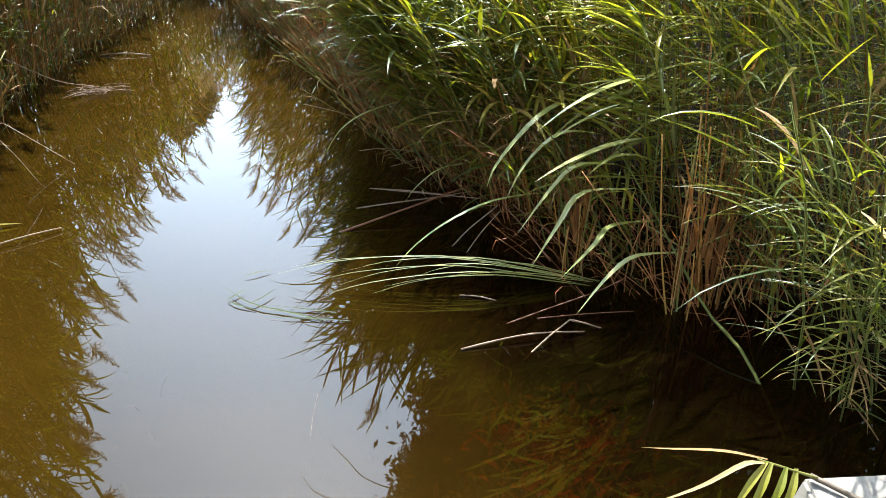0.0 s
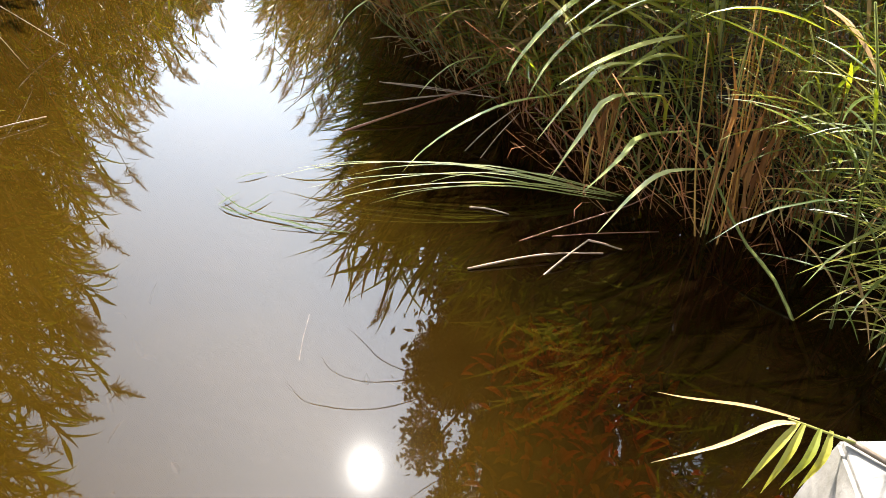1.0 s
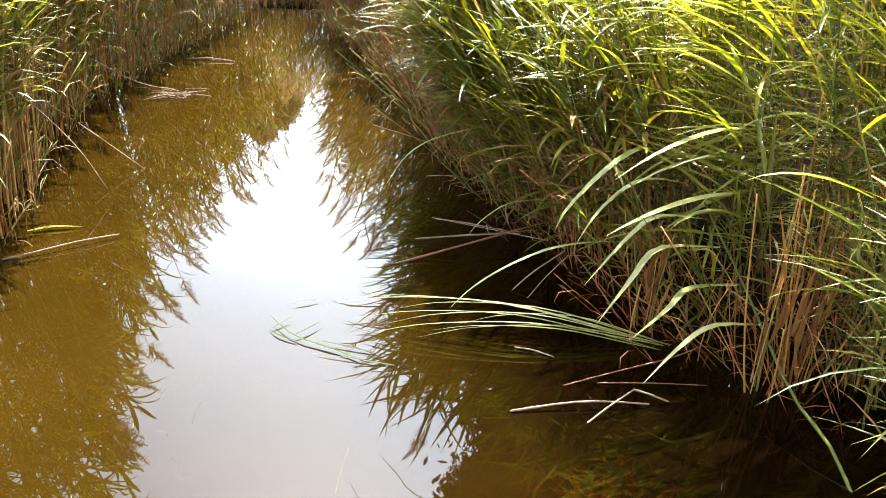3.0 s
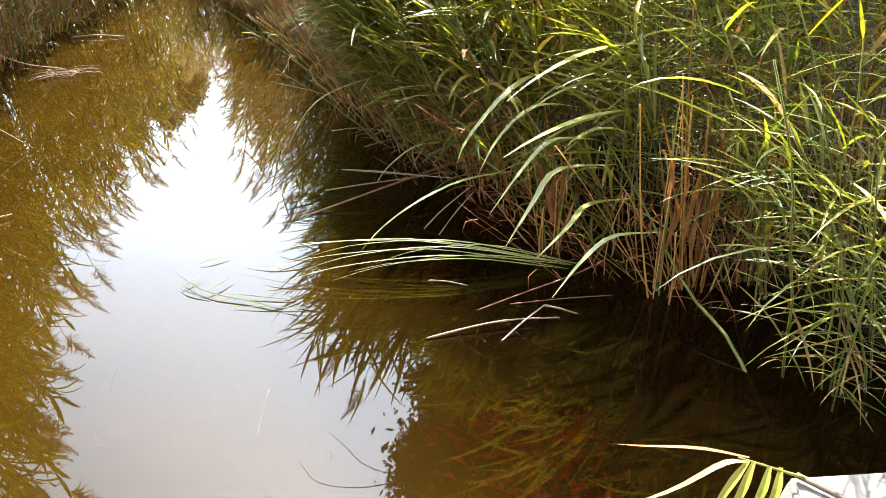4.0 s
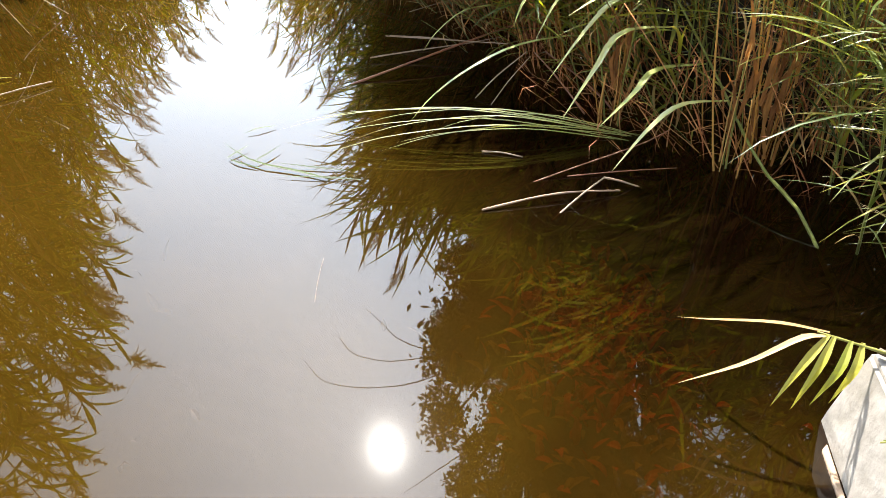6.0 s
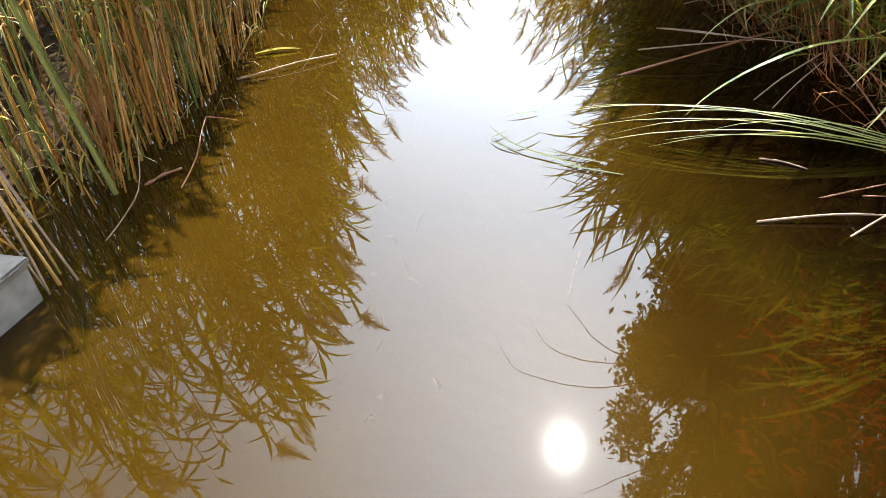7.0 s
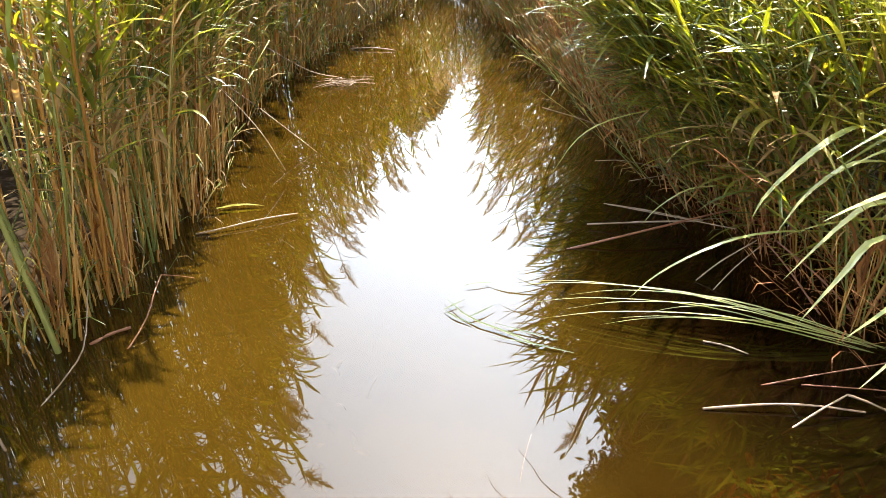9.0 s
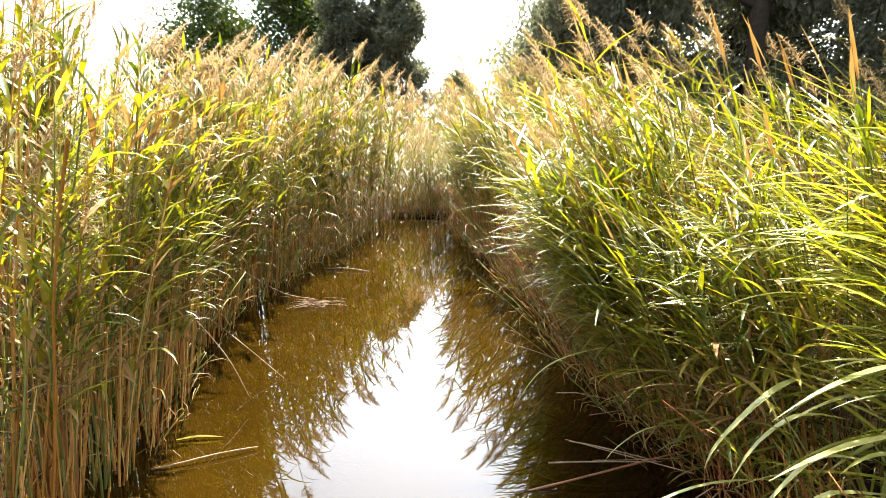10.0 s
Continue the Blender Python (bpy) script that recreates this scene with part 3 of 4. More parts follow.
scatter("dead_reeds", SHORT, bed(RIGHT, 1, 2.5, 13, 110, -0.05, 0.5, (0.0, 0.6), jitter=120, kinds=12, size=(0.6, 1.1)) + bed(RIGHT, 1, 4.0, 12, 300, -0.1, 0.3, (0.15, 0.8), jitter=120, kinds=12, size=(0.6, 1.1))
        + bed(LEFT, -1, 2.3, 13, 220, -0.05, 0.4, (-0.1, 0.3), jitter=120, kinds=12, size=(0.6, 1.1)),
        "tangle of dead straw-coloured reed stalks at the water's edge", "dead reeds")


def reed_thing(reed, label):
    top = empty("reed")
    for name, v, f, m in reed.pieces:
        mesh_object(name, v, f, [MATS[m]], parent=top)
    return tagged(top, label, "reed", "reeds along the water")


def stand(reed, x, y, turn, lean, size):
    """Sets a reed thing on its ground, turned and tipped towards the water (degrees)."""
    z = max(ground_height(x, y), -0.3) - 0.03
    m = pose(x, y, z, 0, 0, turn) @ pose(0, 0, 0, 0, lean, 0)
    return copy_thing(reed, m) if size is None else m


LEFT_LABEL = "tall upright reed with straw stem and yellow-green leaves"
RIGHT_LABEL = "green reed leaning over the water with long arching leaves"
left_base = [reed_thing(tall(50 + i), LEFT_LABEL) for i in range(8)]
right_base = [reed_thing(leaning(50 + i, 2.2 if i % 2 else 1.55), RIGHT_LABEL) for i in range(8)]
for base, table, sign, count, y0, y1, face in ((left_base, LEFT, -1, 100, 2.95, 8.0, 0), (right_base, RIGHT, 1, 90, 2.7, 6.5, 180)):
    for k in range(count):
        y = rng.uniform(y0, y1) if sign < 0 else rng.uniform(4.9, 7.2) if k % 2 else rng.uniform(3.6, 4.9)
        x = edge(table, y) + sign * (rng.uniform(0.0, 0.28) if sign < 0 else rng.uniform(0.05, 0.5))
        turn, lean = face + rng.uniform(-35, 35), rng.uniform(-2, 6) if sign < 0 else rng.uniform(-2, 8)
        if k < len(base):
            z = max(ground_height(x, y), -0.3) - 0.03
            base[k].matrix_basis = pose(x, y, z, 0, 0, turn) @ pose(0, 0, 0, 0, lean, 0)
        else:
            stand(base[k % len(base)], x, y, turn, lean, None)


# ---- single plants and sticks ----
def smooth_path(pts, steps=9):
    """A soft curve through the points."""
    p = [Vector(q) for q in pts]
    p = [p[0] * 2 - p[1]] + p + [p[-1] * 2 - p[-2]]
    out = []
    segs = len(p) - 3
    for k in range(steps + 1):
        x = k / steps * segs
        i = min(int(x), segs - 1)
        t = x - i
        a, b2, c, d = p[i:i + 4]
        out.append(0.5 * ((2 * b2) + (c - a) * t + (2 * a - 5 * b2 + 4 * c - d) * t * t + (3 * b2 - a - 3 * c + d) * t ** 3))
    return out


def stalk(name, pts, radius, mat, label, category, taper=0.6, parent=None, steps=8, sides=6, knots=True):
    path = smooth_path(pts, steps)
    radii = [radius * (1 - (1 - taper) * i / steps) * (1.18 if knots and i % 3 == 1 else 1.0) for i in range(steps + 1)]
    v, f = tube(path, radii, sides)
    ob = mesh_object(name, v, f, [mat], parent=parent, smooth=True)
    if not parent:
        tagged(ob, label, category)
    return ob


def leaf_part(pts, width, mat, parent, name="leaf", steps=10, fold=0.25, label="", side=None):
    v, f = blade(smooth_path(pts, steps), width, fold, side)
    ob = mesh_object(name, v, f, [mat], parent=parent)
    if label:
        ob["label"] = label
    return ob


# a reed leaning far back over the bank, its leaves all hanging to the water
lean_reed = empty("leaning_reed")
stalk("stem", [(2.03, 1.53, -0.12), (2.06, 1.9, 0.06), (2.04, 2.2, 0.14), (2.09, 2.75, 0.35), (2.01, 3.1, 0.63), (1.92, 3.4, 0.94)],
      0.008, STEM, "", "", 0.5, lean_reed, 14)
HANGING = [
    ([(1.80, 3.33, 0.85), (1.66, 3.25, 0.87), (1.47, 3.15, 0.80), (1.28, 3.10, 0.62), (1.22, 3.08, 0.50)], 0.040),
    ([(1.95, 3.20, 0.70), (1.75, 3.15, 0.75), (1.59, 3.10, 0.74), (1.42, 3.05, 0.62), (1.30, 3.00, 0.45)], 0.034),
    ([(1.98, 3.05, 0.57), (1.71, 3.00, 0.61), (1.54, 2.95, 0.51), (1.33, 2.90, 0.28)], 0.036),
    ([(2.02, 2.90, 0.48), (1.67, 2.85, 0.51), (1.50, 2.75, 0.39), (1.33, 2.70, 0.17)], 0.036),
    ([(2.07, 2.75, 0.35), (1.75, 2.65, 0.40), (1.60, 2.55, 0.35), (1.41, 2.50, 0.22)], 0.034),
    ([(2.05, 2.50, 0.28), (1.78, 2.45, 0.32), (1.61, 2.40, 0.25), (1.44, 2.35, 0.10)], 0.030),
    ([(2.51, 3.42, 0.90), (2.27, 3.40, 0.89), (1.91, 3.35, 0.80), (1.64, 3.30, 0.64)], 0.046),
    ([(2.50, 3.26, 0.65), (2.20, 3.20, 0.64), (1.98, 3.15, 0.57), (1.77, 3.10, 0.46)], 0.042),
    ([(1.84, 3.20, 0.82), (2.03, 3.10, 0.75), (2.25, 3.05, 0.61), (2.45, 3.00, 0.46)], 0.036),
    ([(2.00, 2.75, 0.34), (2.11, 2.70, 0.27), (2.27, 2.65, 0.16), (2.39, 2.60, 0.09)], 0.032),
    ([(2.10, 2.80, 0.37), (2.26, 2.80, 0.32), (2.41, 2.80, 0.26)], 0.030)]
for pts, w in HANGING:
    leaf_part(pts, w, BROAD, lean_reed)
tagged(lean_reed, "long leaning reed with broad pale-edged arching leaves", "reed")


# reeds at the bank's foot with long leaves fanning out to the water
def fan_reed(x, y, height, seed, length=(0.45, 0.72), width=(0.02, 0.036), turn=(-38, 26), rise=(8, 38), fall=(25, 70)):
    r = random.Random(seed)
    top = empty("fan_reed", (x, y, 0))
    lean = Vector((-0.12 * height, r.uniform(-0.1, 0.05) * height, 0))
    stalk("stem", [(0, 0, -0.2), lean * 0.3 + Vector((0, 0, height * 0.5)), lean + Vector((0, 0, height))], 0.0045, STEM, "", "", 0.5, top, 8)
    for k in range(8):
        u = 0.32 + 0.66 * (k + r.random() * 0.5) / 8
        p = lean * u * u + Vector((0, 0, height * u))
        pts = arc(p, 180 + r.uniform(*turn), r.uniform(*rise), r.uniform(*length), r.uniform(*fall), 8, r.uniform(-18, 18), r)
        v, f = blade(pts, r.uniform(*width), r.uniform(0.15, 0.35))
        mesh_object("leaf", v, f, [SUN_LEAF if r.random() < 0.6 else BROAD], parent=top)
    return tagged(top, "green reed with long sunlit leaves fanning towards the water", "reed", "fanned reeds")


r = random.Random(17)
for k in range(17):
    fan_reed(r.uniform(2.6, 3.4), r.uniform(2.55, 3.2), r.uniform(1.0, 1.75), 900 + k)
for k in range(9):
    fan_reed(r.uniform(2.2, 2.7), r.uniform(3.6, 4.4), r.uniform(1.5, 2.05), 950 + k)
for k in range(22):
    fan_reed(r.uniform(2.05, 3.0), r.uniform(2.8, 4.4), r.uniform(1.3, 2.15), 970 + k, (0.6, 0.95), (0.028, 0.046), (-50, 40), (0, 48), (12, 60))

# single long leaves arching from the bank down to the water
def arch_reed(pts, width, base, label):
    top = empty("arching_reed")
    stalk("stem", [(base[0], base[1], -0.25), ((base[0] + pts[0][0]) / 2, (base[1] + pts[0][1]) / 2, pts[0][2] * 0.5), pts[0],
                   (pts[0][0] + 0.03, pts[0][1], pts[0][2] + 0.35)], 0.0045, STEM, "", "", 0.6, top, 8, 5)
    leaf_part(pts, width, BROAD, top, "leaf", 14, 0.3)
    return tagged(top, label, "reed", "single arching reeds")


ARCH = "slim reed with one long pale leaf arching down to the water"
arch_reed([(1.75, 3.35, 0.31), (1.52, 3.29, 0.34), (1.27, 3.23, 0.34), (1.03, 3.17, 0.28), (0.83, 3.11, 0.19), (0.70, 3.05, 0.10)], 0.022, (2.0, 3.45), ARCH)
arch_reed([(1.95, 4.20, 0.16), (1.64, 4.16, 0.23), (1.41, 4.12, 0.25), (1.23, 4.08, 0.24), (1.06, 4.04, 0.14), (0.97, 4.00, 0.05)], 0.018, (1.95, 4.3), ARCH)
arch_reed([(1.75, 4.90, 0.49), (1.41, 4.85, 0.54), (1.12, 4.80, 0.52), (0.84, 4.75, 0.46), (0.65, 4.70, 0.35), (0.49, 4.65, 0.12)], 0.024, (1.9, 4.95), ARCH)

# bundles of old stems
def old_clump(x, y, count, seed, tall_by=1.0, lean=0.0):
    r = random.Random(seed)
    top = empty("reed_clump", (x, y, 0))
    for k in range(count):
        a, q = r.uniform(0, 6.28), r.uniform(0.0, 0.06)
        b0 = Vector((math.cos(a) * q, math.sin(a) * q, -0.25))
        h = tall_by * r.uniform(0.4, 1.5)
        tip = b0 + Vector((math.cos(a) * q * 2.5 + r.gauss(lean, 0.10) * h, math.sin(a) * q + r.gauss(0.03, 0.08) * h, h))
        stalk("stem", [b0, b0.lerp(tip, 0.5) + Vector((r.uniform(-0.03, 0.03), r.uniform(-0.03, 0.03), 0)), tip], r.uniform(0.003, 0.0062),
              STEM if k % 4 == 3 else STRAW, "", "", 0.6, top, 6, 5)
    for k in range(count):
        p = Vector((r.uniform(-0.05, 0.05), r.uniform(-0.05, 0.05), r.uniform(-0.05, 0.5) * tall_by))
        leaf_part([p, p + Vector((r.uniform(-0.06, 0.06), r.uniform(-0.04, 0.04), 0.2)), p + Vector((r.uniform(-0.14, 0.12), r.uniform(-0.08, 0.05), r.uniform(0.25, 0.5)))],
                  r.uniform(0.014, 0.034), SHEATH, top, "sheath", 5, 0.6)
    return tagged(top, "bundle of old tan reed stems with loose dry sheaths", "reed clump", "old stem bundles")


old_clump(2.02, 2.36, 9, 1, 0.9)
old_clump(2.24, 2.40, 11, 2, 1.1)
old_clump(1.72, 2.95, 9, 3, 0.6)
old_clump(2.52, 2.35, 10, 4, 0.9)
old_clump(-1.98, 2.85, 14, 5, 0.85)
old_clump(-1.88, 3.25, 12, 6, 0.95)

# the sedge tuft arching out over the water
tuft = empty("sedge_tuft", (1.86, 2.76, 0))
r = random.Random(11)
TIPS = [(0.06, 3.27), (0.16, 3.34), (0.28, 2.98), (0.36, 3.05), (0.52, 2.92), (0.20, 3.12), (0.60, 2.98), (0.42, 3.20), (0.75, 3.02)]
for k, (tx, ty) in enumerate(TIPS):
    p0 = Vector((r.uniform(-0.05, 0.05), r.uniform(-0.03, 0.03), -0.03))
    end = Vector((tx - 1.86, ty - 2.76, 0.03))
    h = r.uniform(0.11, 0.16) * (1 - 0.25 * (k in (4, 6)))
    leaf_part([p0, p0.lerp(end, 0.22) + Vector((0, -0.03, h * 0.62)), p0.lerp(end, 0.5) + Vector((0, -0.01, h)),
               p0.lerp(end, 0.8) + Vector((0, 0, h * 0.66)), end], r.uniform(0.009, 0.014), SEDGE, tuft, "blade", 14, 0.35)
tagged(tuft, "tuft of long narrow green sedge blades arching over the water", "sedge")


# sedge pieces lying on the surface
def floating_blades(items, mat, label, category):
    for pts, w in items:
        v, f = blade(smooth_path(pts, 7), w * 1.1, 0.3)
        tagged(mesh_object("floating_blade", v, f, [mat]), label, category, "blades on the water")


floating_blades([
    ([(0.26, 2.77, 0.008), (0.12, 2.88, 0.012), (-0.07, 3.01, 0.02), (-0.21, 3.23, 0.025)], 0.013),
    ([(-0.05, 2.96, 0.008), (-0.14, 3.03, 0.012), (-0.19, 3.09, 0.01)], 0.010),
    ([(-0.19, 3.09, 0.012), (-0.13, 3.14, 0.016), (-0.08, 3.18, 0.02)], 0.009),
    ([(-0.07, 3.01, 0.018), (0.0, 3.06, 0.022), (0.07, 3.13, 0.024)], 0.011),
    ([(0.05, 3.36, 0.012), (-0.04, 3.34, 0.018), (-0.11, 3.32, 0.01)], 0.010),
    ([(0.34, 2.83, 0.006), (0.18, 2.90, 0.012), (0.02, 2.98, 0.016)], 0.010),
    ([(0.40, 2.73, 0.006), (0.20, 2.80, 0.012), (0.0, 2.87, 0.008)], 0.009)], WET_BLADE,
    "dark green grass blade floating on the water", "grass blade")
floating_blades([([(-1.73, 4.36, 0.012), (-1.58, 4.40, 0.02), (-1.42, 4.41, 0.012)], 0.030)], YELLOW,
                "yellow-green leaf floating beside the reeds", "leaf")

# broken sticks on the water
STICKS = [
    ([(0.86, 2.35, 0.006), (1.12, 2.355, 0.026), (1.30, 2.345, 0.026), (1.48, 2.325, 0.012)], 0.0046, STICK, "pale dry broken reed stick on the water"),
    ([(1.13, 2.23, -0.02), (1.28, 2.30, 0.034), (1.42, 2.37, 0.062)], 0.0044, STICK, "pale dry broken reed stick on the water"),
    ([(1.42, 2.37, 0.062), (1.50, 2.36, 0.035), (1.60, 2.35, -0.01)], 0.0049, STICK, "pale dry broken reed stick on the water"),
    ([(0.42, 3.77, -0.02), (0.88, 3.865, 0.055), (1.40, 4.03, 0.11), (1.62, 4.08, 0.14)], 0.0067, RED_STICK, "long reddish stick reaching out of the bank"),
    ([(0.66, 4.08, 0.02), (0.92, 4.05, 0.045), (1.32, 3.97, 0.09)], 0.0045, STICK, "thin dry stalk reaching over the water"),
    ([(0.83, 4.32, 0.05), (1.02, 4.20, 0.065), (1.30, 4.02, 0.07)], 0.0045, STICK, "thin dry stalk reaching over the water"),
    ([(1.13, 2.51, -0.005), (1.37, 2.54, 0.03), (1.67, 2.55, 0.09), (1.82, 2.56, 0.14)], 0.0030, RED_STICK, "thin reddish stalk reaching over the water"),
    ([(1.31, 2.51, 0.004), (1.55, 2.47, 0.014), (1.80, 2.42, 0.02)], 0.0026, RED_STICK, "thin reddish stalk reaching over the water"),
    ([(1.00, 2.83, 0.004), (1.08, 2.79, 0.010), (1.17, 2.73, 0.004)], 0.0040, STICK, "thin dry stalk reaching over the water"),
    ([(0.82, 4.42, 0.015), (1.08, 4.05, 0.10), (1.38, 3.62, 0.20)], 0.0032, STICK, "thin dry stalk reaching over the water"),
    ([(1.13, 3.40, 0.005), (1.26, 3.45, 0.09), (1.44, 3.48, 0.20)], 0.0036, STICK, "thin dry stalk reaching over the water"),
    ([(1.19, 3.30, 0.005), (1.31, 3.38, 0.09), (1.45, 3.44, 0.19)], 0.0026, STICK, "thin dry stalk reaching over the water"),
    ([(1.05, 4.78, 0.03), (1.20, 4.75, 0.07), (1.38, 4.70, 0.12)], 0.0028, STICK, "thin dry stalk reaching over the water"),
    ([(0.87, 5.12, 0.06), (1.05, 4.98, 0.11), (1.30, 4.70, 0.14)], 0.0034, STICK, "thin dry stalk reaching over the water"),
    ([(0.45, 5.00, 0.50), (0.83, 4.93, 0.39), (1.22, 4.90, 0.18)], 0.0030, STICK, "thin dry stalk reaching over the water"),
    ([(0.95, 4.15, 0.004), (1.20, 4.13, 0.02), (1.50, 4.10, 0.05)], 0.0028, STICK, "thin dry stalk reaching over the water"),
    ([(1.62, 3.05, 0.01), (1.55, 3.30, 0.12), (1.48, 3.46, 0.20)], 0.0045, RED_STICK, "short reddish stick at the water's edge"),
    ([(1.78, 2.95, 0.01), (1.68, 3.20, 0.11), (1.54, 3.46, 0.20)], 0.0052, RED_STICK, "short reddish stick at the water's edge"),
    ([(-1.74, 3.98, 0.005), (-1.59, 4.03, 0.02), (-1.38, 4.145, 0.03), (-1.17, 4.26, 0.02)], 0.0056, STICK, "straight pale reed stick floating by the bank"),
    ([(-1.66, 2.66, -0.04), (-1.61, 2.91, 0.05), (-1.63, 3.10, 0.10), (-1.64, 3.23, 0.13)], 0.0040, RED_STICK, "bent reddish twig standing in the water"),
    ([(-1.64, 3.23, 0.13), (-1.60, 3.33, 0.07), (-1.56, 3.45, -0.01)], 0.0028, RED_STICK, "bent reddish twig standing in the water"),
    ([(-1.83, 2.30, -0.01), (-1.80, 2.52, 0.02), (-1.81, 2.72, 0.05), (-1.87, 2.95, 0.20)], 0.0038, STICK, "bent pale twig standing in the water"),
    ([(-1.83, 2.79, 0.0), (-1.76, 2.86, 0.014), (-1.69, 2.92, 0.012)], 0.0085, RED_STICK, "short reddish stick at the water's edge"),
    ([(-1.64, 9.77, 0.01), (-1.33, 9.70, 0.03), (-1.02, 9.62, 0.01)], 0.0080, STICK, "straight pale reed stick floating by the bank"),
    ([(-1.95, 5.45, 0.60), (-1.69, 5.63, 0.30), (-1.29, 5.54, 0.0)], 0.0040, STICK, "thin dry stalk bowed down to the water"),
    ([(-2.0, 5.2, 0.75), (-1.62, 5.10, 0.35), (-1.40, 4.95, 0.06)], 0.0038, STICK, "thin dry stalk bowed down to the water"),
    ([(-2.05, 7.1, 0.55), (-1.72, 7.5, 0.22), (-1.47, 7.99, 0.03)], 0.0055, STICK, "thin dry stalk bowed down to the water"),
    ([(-2.02, 2.15, 0.9), (-1.93, 2.12, 0.45), (-1.80, 2.08, -0.06)], 0.0060, STICK, "straw stalk standing by the concrete block"),
    ([(-2.12, 2.25, 1.0), (-1.98, 2.10, 0.50), (-1.88, 1.99, -0.06)], 0.0060, STICK, "straw stalk standing by the concrete block"),
    ([(-2.25, 2.15, 0.8), (-2.05, 2.08, 0.40), (-1.90, 2.02, -0.06)], 0.0050, STICK, "straw stalk standing by the concrete block"),
    ([(-2.30, 2.35, 0.70), (-2.02, 2.16, 0.30), (-1.86, 2.04, -0.05)], 0.0055, STRAW, "straw stalk standing by the concrete block"),
    ([(-2.55, 2.22, 0.55), (-2.22, 2.12, 0.36), (-1.93, 2.00, 0.225)], 0.0050, STRAW, "straw stalk standing by the concrete block"),
    ([(-2.16, 2.34, 1.10), (-2.05, 2.22, 0.60), (-1.90, 2.12, -0.05)], 0.0065, STRAW, "straw stalk standing by the concrete block"),
    ([(-2.12, 2.20, 0.95), (-2.03, 2.14, 0.55), (-1.86, 2.05, -0.05)], 0.0060, STRAW, "straw stalk standing by the concrete block"),
    ([(-2.42, 2.10, 0.46), (-2.20, 2.09, 0.50), (-2.02, 2.13, 0.42)], 0.0055, STRAW, "straw stalk snapped over beside the concrete block"),
    ([(-1.93, 2.72, -0.10), (-2.02, 2.75, 0.50), (-2.12, 2.78, 1.20)], 0.0130, STEM, "thick green reed stem standing in the water"),
    ([(-1.98, 2.78, -0.10), (-2.05, 2.82, 0.50), (-2.16, 2.86, 1.10)], 0.0110, STEM, "thick green reed stem standing in the water"),
    # hair-thin tube laid on the surface in place of a vapour trail's reflection
    ([(0.11, 1.95, 0.001), (0.135, 2.07, 0.002), (0.17, 2.2, 0.001)], 0.0004, STICK, "thin pale streak on open water, drawn for a reflected vapour trail"),
]
for pts, rad, mat, text in STICKS:
    stalk("stick", pts, rad, mat, text, "stick", 0.75)

# straw raft caught beside the bank
raft = empty("straw_raft", (-1.45, 7.85, 0))
r = random.Random(21)
for k in range(26):
    a = r.uniform(0, 6.28)
    c = Vector((r.gauss(0, 0.16), r.gauss(0, 0.12), r.uniform(0.004, 0.04)))
    d = Vector((math.cos(a), math.sin(a) * 0.6, r.uniform(-0.05, 0.08))) * r.uniform(0.05, 0.22)
    stalk("straw", [c - d, c + Vector((0, 0, 0.008)), c + d], r.uniform(0.002, 0.004), STICK, "", "", 0.8, raft, 4, 4)
tagged(raft, "small raft of floating pale straw by the bank", "straw")

# reed lying over the concrete block, hanging to the water
fallen = empty("fallen_reed", (1.57, 1.0, 0.28))
# thick dark length across the block's top, then the thin green one
stalk("stem", [(0.50, -0.86, 0.016), (0.30, -0.49, 0.014), (0.115, -0.17, 0.014), (0.01, 0.0, 0.02)], 0.011, DARK_WOOD, "", "", 0.7, fallen, 10)
stalk("stem", [(0.02, -0.02, 0.024), (-0.06, 0.03, 0.04), (-0.13, 0.08, 0.05)], 0.0045, STEM, "", "", 0.6, fallen, 6)
leaf_part([(-0.10, 0.07, 0.05), (-0.20, 0.16, 0.03), (-0.30, 0.30, -0.06), (-0.33, 0.42, -0.15)], 0.014, DEAD, fallen)
leaf_part([(-0.12, 0.06, 0.05), (-0.19, 0.07, 0.05), (-0.32, 0.09, -0.03), (-0.49, 0.14, -0.12)], 0.020, DEAD, fallen)
for a, b2, c in (((-0.11, 0.06, 0.05), (-0.20, 0.02, 0.0), (-0.28, 0.0, -0.12)), ((-0.10, 0.05, 0.05), (-0.17, 0.0, -0.01), (-0.23, -0.02, -0.13)),
                 ((-0.06, 0.03, 0.045), (-0.12, -0.02, -0.01), (-0.17, -0.02, -0.13)), ((-0.03, 0.02, 0.04), (-0.08, -0.03, -0.01), (-0.13, -0.04, -0.11))):
    leaf_part([a, b2, c], 0.024, SUN_LEAF, fallen, "leaf", 8, 0.45, "yellow-green drooping leaf")
tagged(fallen, "reed fallen over the concrete block with drooping yellow-green leaves", "reed")

